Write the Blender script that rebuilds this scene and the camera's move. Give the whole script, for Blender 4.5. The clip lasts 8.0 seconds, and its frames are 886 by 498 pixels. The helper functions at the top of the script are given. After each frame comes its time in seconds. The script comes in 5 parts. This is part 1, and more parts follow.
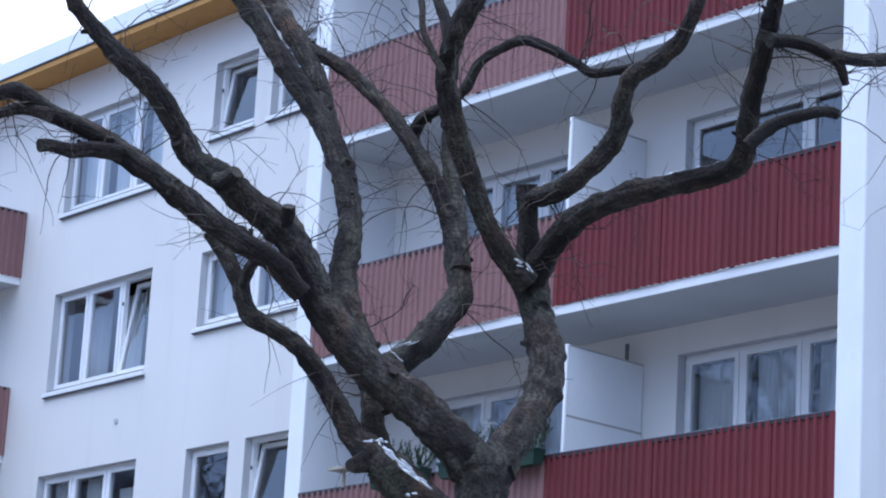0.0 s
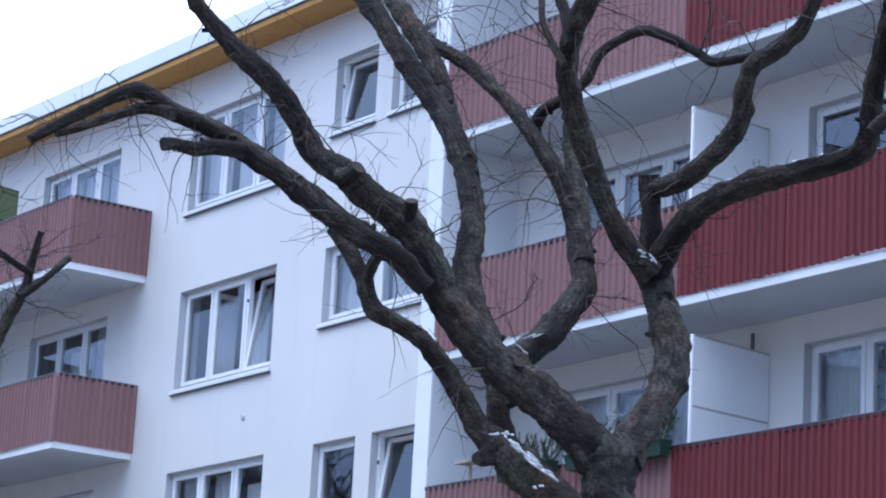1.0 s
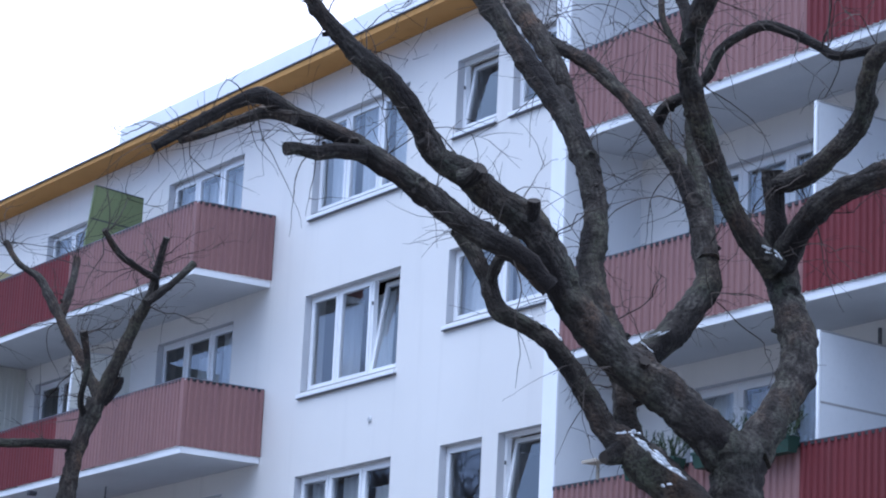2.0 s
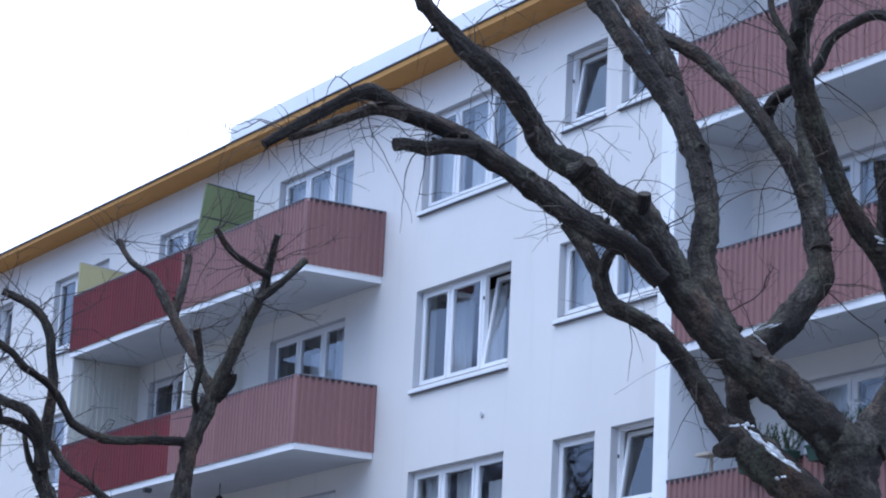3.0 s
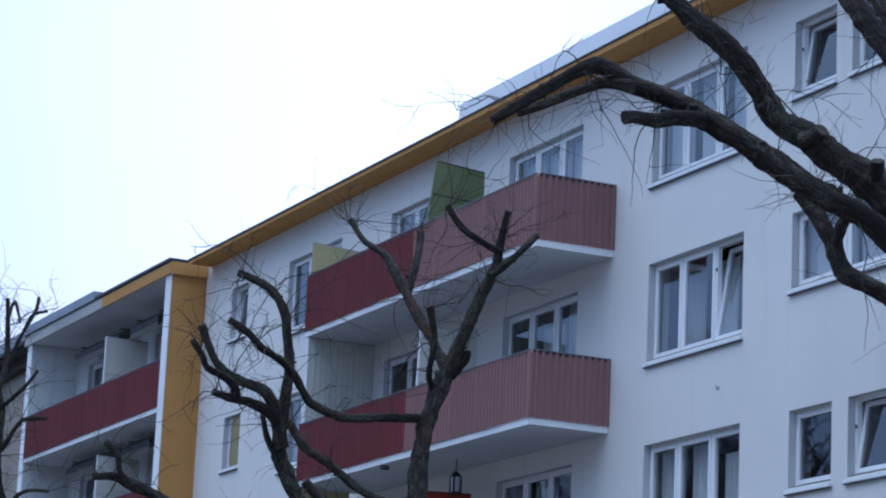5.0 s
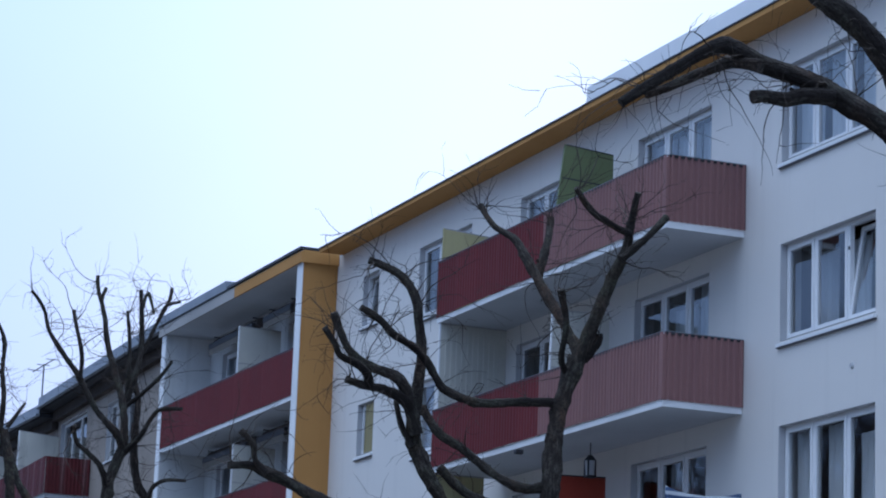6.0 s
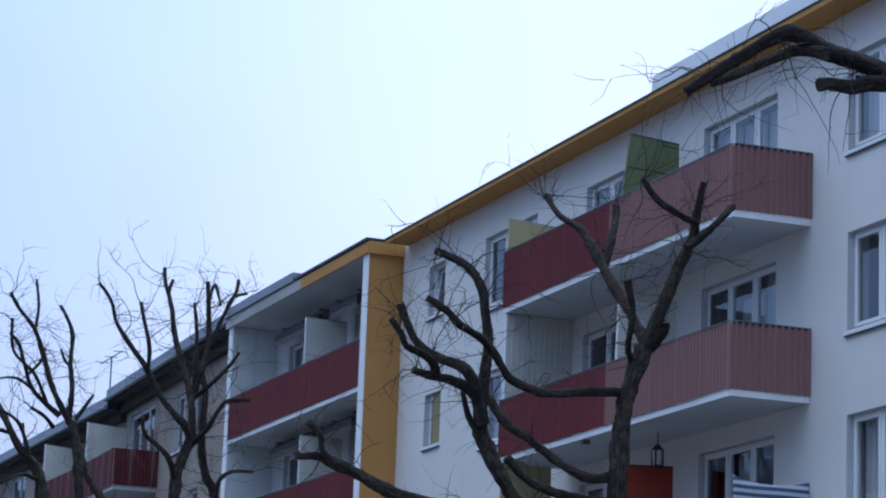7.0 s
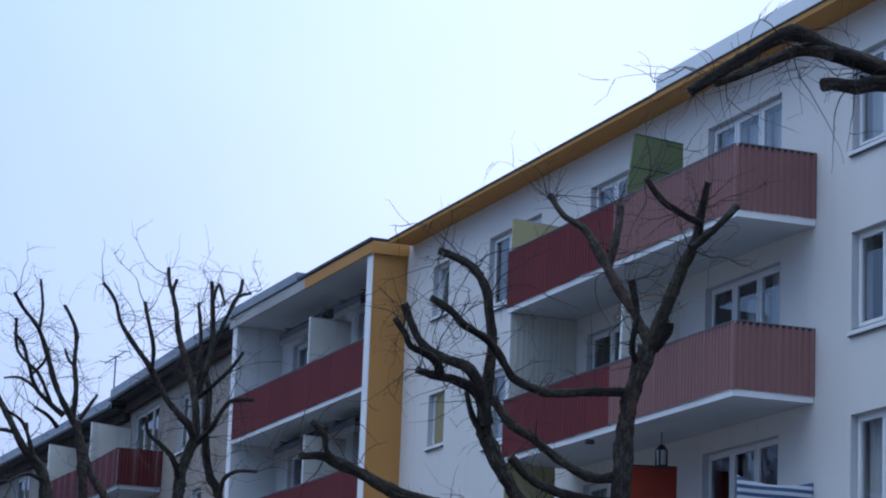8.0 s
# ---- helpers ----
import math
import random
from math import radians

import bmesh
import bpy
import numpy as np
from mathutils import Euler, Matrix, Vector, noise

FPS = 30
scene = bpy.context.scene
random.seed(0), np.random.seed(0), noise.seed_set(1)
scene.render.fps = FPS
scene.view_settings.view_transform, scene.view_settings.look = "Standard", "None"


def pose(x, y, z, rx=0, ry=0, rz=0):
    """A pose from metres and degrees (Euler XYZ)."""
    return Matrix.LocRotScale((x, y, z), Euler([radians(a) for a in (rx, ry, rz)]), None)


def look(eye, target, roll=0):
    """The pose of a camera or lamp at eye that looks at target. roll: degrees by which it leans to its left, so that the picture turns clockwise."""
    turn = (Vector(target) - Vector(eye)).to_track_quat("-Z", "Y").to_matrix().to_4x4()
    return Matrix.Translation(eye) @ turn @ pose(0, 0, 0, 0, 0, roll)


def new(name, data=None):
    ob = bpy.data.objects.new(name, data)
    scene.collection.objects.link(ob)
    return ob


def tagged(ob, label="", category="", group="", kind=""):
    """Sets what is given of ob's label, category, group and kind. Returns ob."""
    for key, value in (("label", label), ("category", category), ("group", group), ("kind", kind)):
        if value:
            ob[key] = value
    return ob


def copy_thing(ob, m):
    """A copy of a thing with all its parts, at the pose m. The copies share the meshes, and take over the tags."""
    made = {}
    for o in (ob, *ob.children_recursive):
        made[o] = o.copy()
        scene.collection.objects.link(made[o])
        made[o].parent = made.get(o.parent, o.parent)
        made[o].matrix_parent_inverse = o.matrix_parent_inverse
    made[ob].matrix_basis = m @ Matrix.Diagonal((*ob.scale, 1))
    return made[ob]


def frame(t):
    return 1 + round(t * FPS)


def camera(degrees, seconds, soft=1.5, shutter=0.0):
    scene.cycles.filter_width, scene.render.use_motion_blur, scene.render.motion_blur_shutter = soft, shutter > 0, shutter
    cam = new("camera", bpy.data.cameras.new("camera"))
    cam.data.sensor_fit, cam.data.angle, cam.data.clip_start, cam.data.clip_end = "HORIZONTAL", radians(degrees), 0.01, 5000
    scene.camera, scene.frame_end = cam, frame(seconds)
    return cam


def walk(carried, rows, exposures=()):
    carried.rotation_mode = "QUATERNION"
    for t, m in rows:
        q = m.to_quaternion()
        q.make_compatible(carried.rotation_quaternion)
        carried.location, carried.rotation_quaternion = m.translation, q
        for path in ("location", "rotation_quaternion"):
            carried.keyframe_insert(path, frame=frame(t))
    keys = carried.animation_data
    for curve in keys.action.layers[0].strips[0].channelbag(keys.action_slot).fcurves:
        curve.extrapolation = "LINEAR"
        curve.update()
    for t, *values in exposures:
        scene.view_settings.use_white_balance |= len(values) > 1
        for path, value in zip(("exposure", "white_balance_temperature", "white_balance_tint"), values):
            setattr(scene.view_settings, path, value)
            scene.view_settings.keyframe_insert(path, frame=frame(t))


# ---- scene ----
# ---- the camera: one standing point, turning to the left ----
cam = camera(18.55, 8.0, soft=2.0)
EYE = 1.6
ROWS = [
    (0.0, 52.332, 14.327, 3.374),
    (0.5, 53.586, 14.182, 3.172),
    (1.0, 54.999, 14.029, 3.138),
    (1.5, 56.195, 13.963, 3.108),
    (2.0, 57.683, 13.903, 2.798),
    (3.5, 61.282, 13.500, 2.962),
    (4.0, 62.669, 13.301, 3.093),
    (4.5, 63.866, 13.140, 2.900),
    (6.0, 67.865, 12.476, 2.208),
    (6.5, 69.097, 12.336, 2.056),
    (7.0, 69.281, 12.219, 2.180),
    (7.5, 69.387, 12.176, 2.053),
    (8.0, 69.367, 12.213, 2.219),
]
EXPOSURES = [(0.0, 0.90, 5540, 15), (1.5, 0.96, 5540, 15), (2.5, 0.91, 5540, 15), (3.5, 0.71, 5540, 15), (4.5, 0.26, 5290, 11), (6.0, -0.03, 5290, 11), (6.5, -0.12, 5290, 11), (8.0, -0.16, 5290, 11)]
walk(cam, [(t, pose(0, 0, EYE, 90 + pitch, 0, yaw) @ pose(0, 0, 0, 0, 0, roll)) for t, yaw, pitch, roll in ROWS], EXPOSURES)

# ---- light: a bright overcast winter sky ----
world = bpy.data.worlds.new("overcast_sky")
scene.world = world
world.use_nodes = True
wn, wl = world.node_tree.nodes, world.node_tree.links
wn.clear()
SUN_EL, SUN_AZ = radians(20), radians(-65)
SUN_WAY = Vector((math.sin(SUN_AZ) * math.cos(SUN_EL), math.cos(SUN_AZ) * math.cos(SUN_EL), math.sin(SUN_EL)))
sky = wn.new("ShaderNodeTexSky")
sky.sky_type, sky.sun_disc = "NISHITA", False
sky.sun_elevation, sky.sun_rotation, sky.air_density, sky.dust_density = SUN_EL, SUN_AZ, 1.2, 2.0
coords = wn.new("ShaderNodeTexCoord")
sep = wn.new("ShaderNodeSeparateXYZ")
wl.new(coords.outputs["Generated"], sep.inputs[0])
ramp = wn.new("ShaderNodeValToRGB")
ramp.color_ramp.elements[0].position, ramp.color_ramp.elements[0].color = 0.0, (2.7, 3.7, 6.6, 1)
ramp.color_ramp.elements[1].position, ramp.color_ramp.elements[1].color = 0.42, (5.15, 7.05, 10.0, 1)
zenith = ramp.color_ramp.elements.new(0.85)
zenith.color = (20.0, 21.5, 23.5, 1)
wl.new(sep.outputs["Z"], ramp.inputs["Fac"])
cloud = wn.new("ShaderNodeTexNoise")
cloud.inputs["Scale"].default_value, cloud.inputs["Detail"].default_value, cloud.inputs["Roughness"].default_value = 2.4, 3.0, 0.5
wl.new(coords.outputs["Generated"], cloud.inputs["Vector"])
cloud_map = wn.new("ShaderNodeMapRange")
cloud_map.inputs["From Min"].default_value, cloud_map.inputs["From Max"].default_value = 0.3, 0.7
cloud_map.inputs["To Min"].default_value, cloud_map.inputs["To Max"].default_value = 0.80, 1.14
wl.new(cloud.outputs["Fac"], cloud_map.inputs["Value"])
toward = wn.new("ShaderNodeVectorMath")
toward.operation = "DOT_PRODUCT"
toward.inputs[1].default_value = SUN_WAY
wl.new(coords.outputs["Generated"], toward.inputs[0])
glow = wn.new("ShaderNodeMapRange")
glow.interpolation_type = "SMOOTHSTEP"
glow.inputs["From Min"].default_value, glow.inputs["From Max"].default_value = 0.94, 1.0
glow.inputs["To Min"].default_value, glow.inputs["To Max"].default_value = 1.0, 1.30
wl.new(toward.outputs["Value"], glow.inputs["Value"])
both = wn.new("ShaderNodeMath")
both.operation = "MULTIPLY"
wl.new(cloud_map.outputs["Result"], both.inputs[0])
wl.new(glow.outputs["Result"], both.inputs[1])
lit = wn.new("ShaderNodeVectorMath")
lit.operation = "SCALE"
wl.new(ramp.outputs["Color"], lit.inputs[0])
wl.new(both.outputs[0], lit.inputs["Scale"])
veil = wn.new("ShaderNodeMix")
veil.data_type = "RGBA"
veil.inputs["Factor"].default_value = 0.88
wl.new(sky.outputs["Color"], veil.inputs["A"])
wl.new(lit.outputs["Vector"], veil.inputs["B"])
back = wn.new("ShaderNodeBackground")
back.inputs["Strength"].default_value = 0.1
wl.new(veil.outputs["Result"], back.inputs["Color"])
wout = wn.new("ShaderNodeOutputWorld")
wl.new(back.outputs[0], wout.inputs["Surface"])

sun = new("sun", bpy.data.lights.new("sun", "SUN"))
sun.data.energy, sun.data.angle, sun.data.color = 0.6, radians(30), (1.0, 0.97, 0.94)
sun.matrix_world = look(SUN_WAY * 100, (0, 0, 0))


# ---- materials ----
def base_mat(name, rough=0.8, metal=0.0):
    m = bpy.data.materials.new(name)
    m.use_nodes = True
    n, l = m.node_tree.nodes, m.node_tree.links
    b = n["Principled BSDF"]
    b.inputs["Roughness"].default_value, b.inputs["Metallic"].default_value = rough, metal
    return m, n, l, b


def noise_node(n, l, scale, detail=4.0, stretch=(1, 1, 1), source="Object"):
    tc = n.new("ShaderNodeTexCoord")
    mp = n.new("ShaderNodeMapping")
    mp.inputs["Scale"].default_value = stretch
    l.new(tc.outputs[source], mp.inputs["Vector"])
    t = n.new("ShaderNodeTexNoise")
    t.inputs["Scale"].default_value, t.inputs["Detail"].default_value = scale, detail
    l.new(mp.outputs[0], t.inputs["Vector"])
    return t.outputs["Fac"]


def mix_col(n, l, fac, a, b, lo=0.35, hi=0.65):
    r = n.new("ShaderNodeMapRange")
    r.inputs["From Min"].default_value, r.inputs["From Max"].default_value = lo, hi
    l.new(fac, r.inputs["Value"])
    m = n.new("ShaderNodeMix")
    m.data_type = "RGBA"
    l.new(r.outputs["Result"], m.inputs["Factor"])
    for sock, val in (("A", a), ("B", b)):
        if isinstance(val, tuple):
            m.inputs[sock].default_value = (*val, 1)
        else:
            l.new(val, m.inputs[sock])
    return m.outputs["Result"]


def add_bump(n, l, b, fac, strength, dist):
    k = n.new("ShaderNodeBump")
    k.inputs["Strength"].default_value, k.inputs["Distance"].default_value = strength, dist
    l.new(fac, k.inputs["Height"])
    l.new(k.outputs[0], b.inputs["Normal"])


def surface(name, col, dark, rough=0.85, big=0.5, fine=60.0, bump=0.3, dist=0.004, streak=None, metal=0.0, vary=0.0):
    """Two scales of mottling over a plain colour; streak: faint runs down the face in that colour."""
    m, n, l, b = base_mat(name, rough, metal)
    b.inputs["Specular IOR Level"].default_value = 0.25
    c = mix_col(n, l, noise_node(n, l, big, 5.0), col, dark, 0.35, 0.85)
    if streak:
        s = noise_node(n, l, 1.0, 5.0, (3.2, 3.2, 0.22))
        c = mix_col(n, l, s, c, streak, 0.56, 0.95)
    f = noise_node(n, l, fine, 3.0)
    c = mix_col(n, l, f, c, dark, 0.5, 1.1)
    if vary:
        info = n.new("ShaderNodeObjectInfo")
        h = n.new("ShaderNodeHueSaturation")
        mr = n.new("ShaderNodeMapRange")
        mr.inputs["To Min"].default_value, mr.inputs["To Max"].default_value = 1 - vary, 1 + vary
        l.new(info.outputs["Random"], mr.inputs["Value"])
        l.new(mr.outputs["Result"], h.inputs["Value"])
        l.new(c, h.inputs["Color"])
        c = h.outputs["Color"]
    l.new(c, b.inputs["Base Color"])
    if bump:
        add_bump(n, l, b, f, bump, dist)
    return m


PLASTER = surface("white_plaster", (0.765, 0.735, 0.70), (0.69, 0.665, 0.635), 0.9, 0.35, 90, 0.5, 0.006, (0.66, 0.635, 0.605))
LOGGIA_WHITE = surface("loggia_paint", (0.72, 0.72, 0.72), (0.62, 0.63, 0.64), 0.85, 0.8, 70, 0.2, 0.003, (0.58, 0.58, 0.58))
EDGE_WHITE = surface("edge_paint", (0.86, 0.86, 0.86), (0.78, 0.78, 0.79), 0.6, 1.5, 40, 0.15, 0.002)
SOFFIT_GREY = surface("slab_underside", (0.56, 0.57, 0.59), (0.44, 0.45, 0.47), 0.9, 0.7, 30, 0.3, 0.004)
OCHRE = surface("ochre_plaster", (0.50, 0.262, 0.082), (0.42, 0.215, 0.068), 0.9, 0.5, 80, 0.35, 0.004, (0.38, 0.19, 0.055))
OLD_PLASTER = surface("old_brown_plaster", (0.35, 0.305, 0.265), (0.26, 0.225, 0.195), 0.95, 0.6, 25, 0.6, 0.01, (0.17, 0.15, 0.13))
OLD_GREY = surface("old_grey_plaster", (0.44, 0.42, 0.40), (0.33, 0.32, 0.31), 0.95, 0.6, 25, 0.5, 0.008, (0.30, 0.29, 0.28))
OLD_WHITE = surface("dingy_white_paint", (0.64, 0.64, 0.63), (0.50, 0.50, 0.49), 0.9, 0.8, 25, 0.3, 0.005, (0.36, 0.36, 0.35))
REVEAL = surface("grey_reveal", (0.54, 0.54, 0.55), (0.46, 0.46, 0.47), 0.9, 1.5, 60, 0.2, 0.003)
# near-black for the shade line painted in below the sills
SILL_SHADE = surface("sill_shade_dark", (0.12, 0.12, 0.13), (0.08, 0.08, 0.09), 0.6, 3.0, 30, 0.0)
MAUVE = surface("faded_red_sheet", (0.268, 0.140, 0.130), (0.222, 0.120, 0.113), 0.62, 0.9, 14, 0.1, 0.002, (0.24, 0.125, 0.125), 0.0, 0.05)
RED = surface("dark_red_sheet", (0.162, 0.029, 0.032), (0.128, 0.024, 0.028), 0.62, 0.9, 14, 0.1, 0.002, (0.135, 0.034, 0.036), 0.0, 0.06)
AWNING = surface("brown_awning_cloth", (0.10, 0.085, 0.075), (0.07, 0.06, 0.055), 0.85, 3.0, 30, 0.2, 0.003)
VALANCE = surface("pale_valance_cloth", (0.20, 0.18, 0.155), (0.15, 0.135, 0.12), 0.85, 3.0, 30, 0.2, 0.003)
OLD_RED = surface("old_red_sheet", (0.12, 0.022, 0.024), (0.08, 0.018, 0.02), 0.5, 2.0, 14, 0.2, 0.003, (0.34, 0.22, 0.21), 0.0, 0.15)
BLACK_TRIM = surface("black_edge_metal", (0.03, 0.03, 0.034), (0.05, 0.05, 0.055), 0.5, 3.0, 30, 0.1, 0.002)
ROOF_FELT = surface("roof_felt", (0.07, 0.07, 0.075), (0.11, 0.11, 0.115), 0.9, 1.0, 20, 0.3, 0.006)
ROOF_METAL = surface("zinc_flashing", (0.28, 0.30, 0.33), (0.2, 0.215, 0.24), 0.5, 1.2, 20, 0.1, 0.003, None, 0.3)
SNOW = surface("snow", (0.86, 0.88, 0.9), (0.8, 0.82, 0.86), 0.7, 3.0, 30, 0.5, 0.01)
PVC = surface("white_window_frame", (0.82, 0.82, 0.82), (0.76, 0.76, 0.77), 0.35, 1.0, 20, 0.0)
OLD_FRAME = surface("aged_window_frame", (0.66, 0.65, 0.63), (0.56, 0.55, 0.53), 0.5, 1.0, 20, 0.1)
SILL = surface("white_metal_sill", (0.86, 0.86, 0.86), (0.80, 0.80, 0.81), 0.4, 1.0, 20, 0.0)
ROOM = surface("room_paint", (0.42, 0.40, 0.38), (0.34, 0.33, 0.31), 0.9, 0.6, 20, 0.0)
ROOM_FLOOR = surface("room_floor", (0.16, 0.11, 0.07), (0.1, 0.07, 0.045), 0.6, 2.0, 20, 0.0)
GREEN = surface("green_panel", (0.15, 0.178, 0.085), (0.125, 0.15, 0.072), 0.5, 1.2, 20, 0.1, 0.002, (0.14, 0.17, 0.08))
SAND = surface("pale_yellow_panel", (0.42, 0.38, 0.20), (0.36, 0.32, 0.17), 0.5, 1.2, 20, 0.1, 0.002, (0.33, 0.30, 0.18))
BEIGE = surface("grey_beige_panel", (0.60, 0.585, 0.52), (0.51, 0.50, 0.45), 0.5, 1.2, 20, 0.1, 0.002, (0.3, 0.29, 0.26))
WHITE_PANEL = surface("white_panel", (0.74, 0.75, 0.76), (0.66, 0.67, 0.68), 0.45, 1.2, 20, 0.1, 0.002, (0.6, 0.61, 0.62))
ORANGE_RED = surface("orange_red_panel", (0.30, 0.045, 0.025), (0.24, 0.035, 0.02), 0.5, 1.2, 20, 0.1, 0.002)
GROUND = surface("trodden_ground", (0.10, 0.095, 0.085), (0.26, 0.26, 0.265), 0.95, 0.25, 8, 0.5, 0.02)
GREEN_BOX = surface("green_plastic", (0.02, 0.05, 0.035), (0.03, 0.06, 0.045), 0.5, 4.0, 30, 0.1, 0.002)
NEEDLE = surface("fir_needles", (0.045, 0.07, 0.035), (0.07, 0.09, 0.05), 0.7, 8.0, 40, 0.0)
OLD_TIMBER = surface("weathered_timber", (0.045, 0.035, 0.030), (0.075, 0.06, 0.05), 0.9, 2.0, 30, 0.4, 0.006)
STEEL = surface("dull_steel", (0.18, 0.18, 0.19), (0.1, 0.1, 0.11), 0.5, 8.0, 40, 0.0, 0.002, None, 0.6)
WOOD = surface("bare_wood", (0.40, 0.35, 0.29), (0.30, 0.26, 0.21), 0.8, 4.0, 60, 0.3, 0.003)


def curtain_mat(name, col):
    m, n, l, b = base_mat(name, 0.9)
    c = mix_col(n, l, noise_node(n, l, 1.2, 3.0, (9, 1, 0.5)), col, tuple(v * 0.82 for v in col), 0.3, 0.7)
    l.new(c, b.inputs["Base Color"])
    return m


NET = curtain_mat("net_curtain", (0.86, 0.87, 0.88))
YELLOW_CURTAIN = curtain_mat("yellow_blind", (0.32, 0.28, 0.15))


def glass_mat():
    m = bpy.data.materials.new("window_glass")
    m.use_nodes = True
    n, l = m.node_tree.nodes, m.node_tree.links
    n.clear()
    fr = n.new("ShaderNodeFresnel")
    fr.inputs["IOR"].default_value = 2.0
    tr = n.new("ShaderNodeBsdfTransparent")
    tr.inputs["Color"].default_value = (0.93, 0.95, 0.96, 1)
    gl = n.new("ShaderNodeBsdfGlossy")
    gl.inputs["Roughness"].default_value = 0.015
    gl.inputs["Color"].default_value = (0.95, 0.97, 1.0, 1)
    tc = n.new("ShaderNodeTexCoord")
    wave = n.new("ShaderNodeTexNoise")
    wave.inputs["Scale"].default_value = 0.9
    l.new(tc.outputs["Object"], wave.inputs["Vector"])
    k = n.new("ShaderNodeBump")
    k.inputs["Strength"].default_value, k.inputs["Distance"].default_value = 0.25, 0.01
    l.new(wave.outputs["Fac"], k.inputs["Height"])
    l.new(k.outputs[0], gl.inputs["Normal"])
    mx = n.new("ShaderNodeMixShader")
    l.new(fr.outputs[0], mx.inputs[0])
    l.new(tr.outputs[0], mx.inputs[1])
    l.new(gl.outputs[0], mx.inputs[2])
    out = n.new("ShaderNodeOutputMaterial")
    l.new(mx.outputs[0], out.inputs["Surface"])
    return m


def clear_mat():
    m = bpy.data.materials.new("clear_inner_face")
    m.use_nodes = True
    n, l = m.node_tree.nodes, m.node_tree.links
    n.clear()
    tr = n.new("ShaderNodeBsdfTransparent")
    tr.inputs["Color"].default_value = (0.98, 0.985, 0.985, 1)
    out = n.new("ShaderNodeOutputMaterial")
    l.new(tr.outputs[0], out.inputs["Surface"])
    return m


GLASS, CLEAR = glass_mat(), clear_mat()


def bark_mat():
    """Grey-brown bark: fine upright furrows, scaly plates, rusty and algae-green patches, near-black runs."""
    m, n, l, b = base_mat("furrowed_bark", 0.92)
    b.inputs["Specular IOR Level"].default_value = 0.25
    furrow = noise_node(n, l, 1.0, 10.0, (21, 7.5, 1), "UV")
    scale = noise_node(n, l, 1.0, 8.0, (7, 9, 1), "UV")
    fine = noise_node(n, l, 42.0, 6.0)
    patch = noise_node(n, l, 2.6, 6.0)
    rust = noise_node(n, l, 4.3, 5.0, (1, 1, 0.5))
    dark_run = noise_node(n, l, 1.0, 6.0, (2.4, 0.9, 1), "UV")
    c = mix_col(n, l, furrow, (0.018, 0.015, 0.013), (0.105, 0.092, 0.078), 0.37, 0.65)
    c = mix_col(n, l, rust, c, (0.088, 0.054, 0.036), 0.48, 0.72)
    c = mix_col(n, l, patch, c, (0.090, 0.100, 0.068), 0.48, 0.82)
    c = mix_col(n, l, scale, (0.026, 0.021, 0.018), c, 0.30, 0.56)
    c = mix_col(n, l, fine, (0.022, 0.018, 0.016), c, 0.32, 0.56)
    info = n.new("ShaderNodeObjectInfo")
    sway = n.new("ShaderNodeMath")
    sway.operation, sway.inputs[1].default_value = "MULTIPLY_ADD", 0.16
    sway.inputs[2].default_value = -0.08
    l.new(info.outputs["Random"], sway.inputs[0])
    shifted_run = n.new("ShaderNodeMath")
    shifted_run.operation = "ADD"
    l.new(dark_run, shifted_run.inputs[0])
    l.new(sway.outputs[0], shifted_run.inputs[1])
    c = mix_col(n, l, shifted_run.outputs[0], c, (0.013, 0.010, 0.009), 0.47, 0.62)
    l.new(c, b.inputs["Base Color"])
    hgt = n.new("ShaderNodeMath")
    hgt.operation = "ADD"
    l.new(furrow, hgt.inputs[0])
    l.new(fine, hgt.inputs[1])
    add_bump(n, l, b, hgt.outputs[0], 1.0, 0.022)
    return m


BARK = bark_mat()
TWIG = surface("twig_bark", (0.034, 0.026, 0.022), (0.085, 0.066, 0.052), 0.85, 3.0, 30, 0.0, vary=0.35)
CUT = surface("pruned_wood", (0.050, 0.041, 0.034), (0.028, 0.023, 0.020), 0.9, 8.0, 60, 0.3, 0.004)


def stripes_mat():
    m, n, l, b = base_mat("striped_awning_cloth", 0.85)
    tc = n.new("ShaderNodeTexCoord")
    sp = n.new("ShaderNodeSeparateXYZ")
    l.new(tc.outputs["Object"], sp.inputs[0])
    mul = n.new("ShaderNodeMath")
    mul.operation, mul.inputs[1].default_value = "MULTIPLY", 9.0
    l.new(sp.outputs["Z"], mul.inputs[0])
    fr = n.new("ShaderNodeMath")
    fr.operation = "FRACT"
    l.new(mul.outputs[0], fr.inputs[0])
    c = mix_col(n, l, fr.outputs[0], (0.50, 0.53, 0.57), (0.055, 0.09, 0.18), 0.48, 0.52)
    l.new(c, b.inputs["Base Color"])
    return m


STRIPES = stripes_mat()


# ---- building blocks ----
def link_mesh(name, bm, mat, parent=None, smooth=False):
    me = bpy.data.meshes.new(name)
    bmesh.ops.recalc_face_normals(bm, faces=bm.faces)
    bm.to_mesh(me)
    bm.free()
    for one in mat if isinstance(mat, (list, tuple)) else [mat]:
        me.materials.append(one)
    if smooth:
        me.polygons.foreach_set("use_smooth", [True] * len(me.polygons))
    ob = new(name, me)
    ob.parent = parent
    return ob


def part(name, bm, mat, parent, label="", smooth=False):
    return tagged(link_mesh(name, bm, mat, parent, smooth), label)


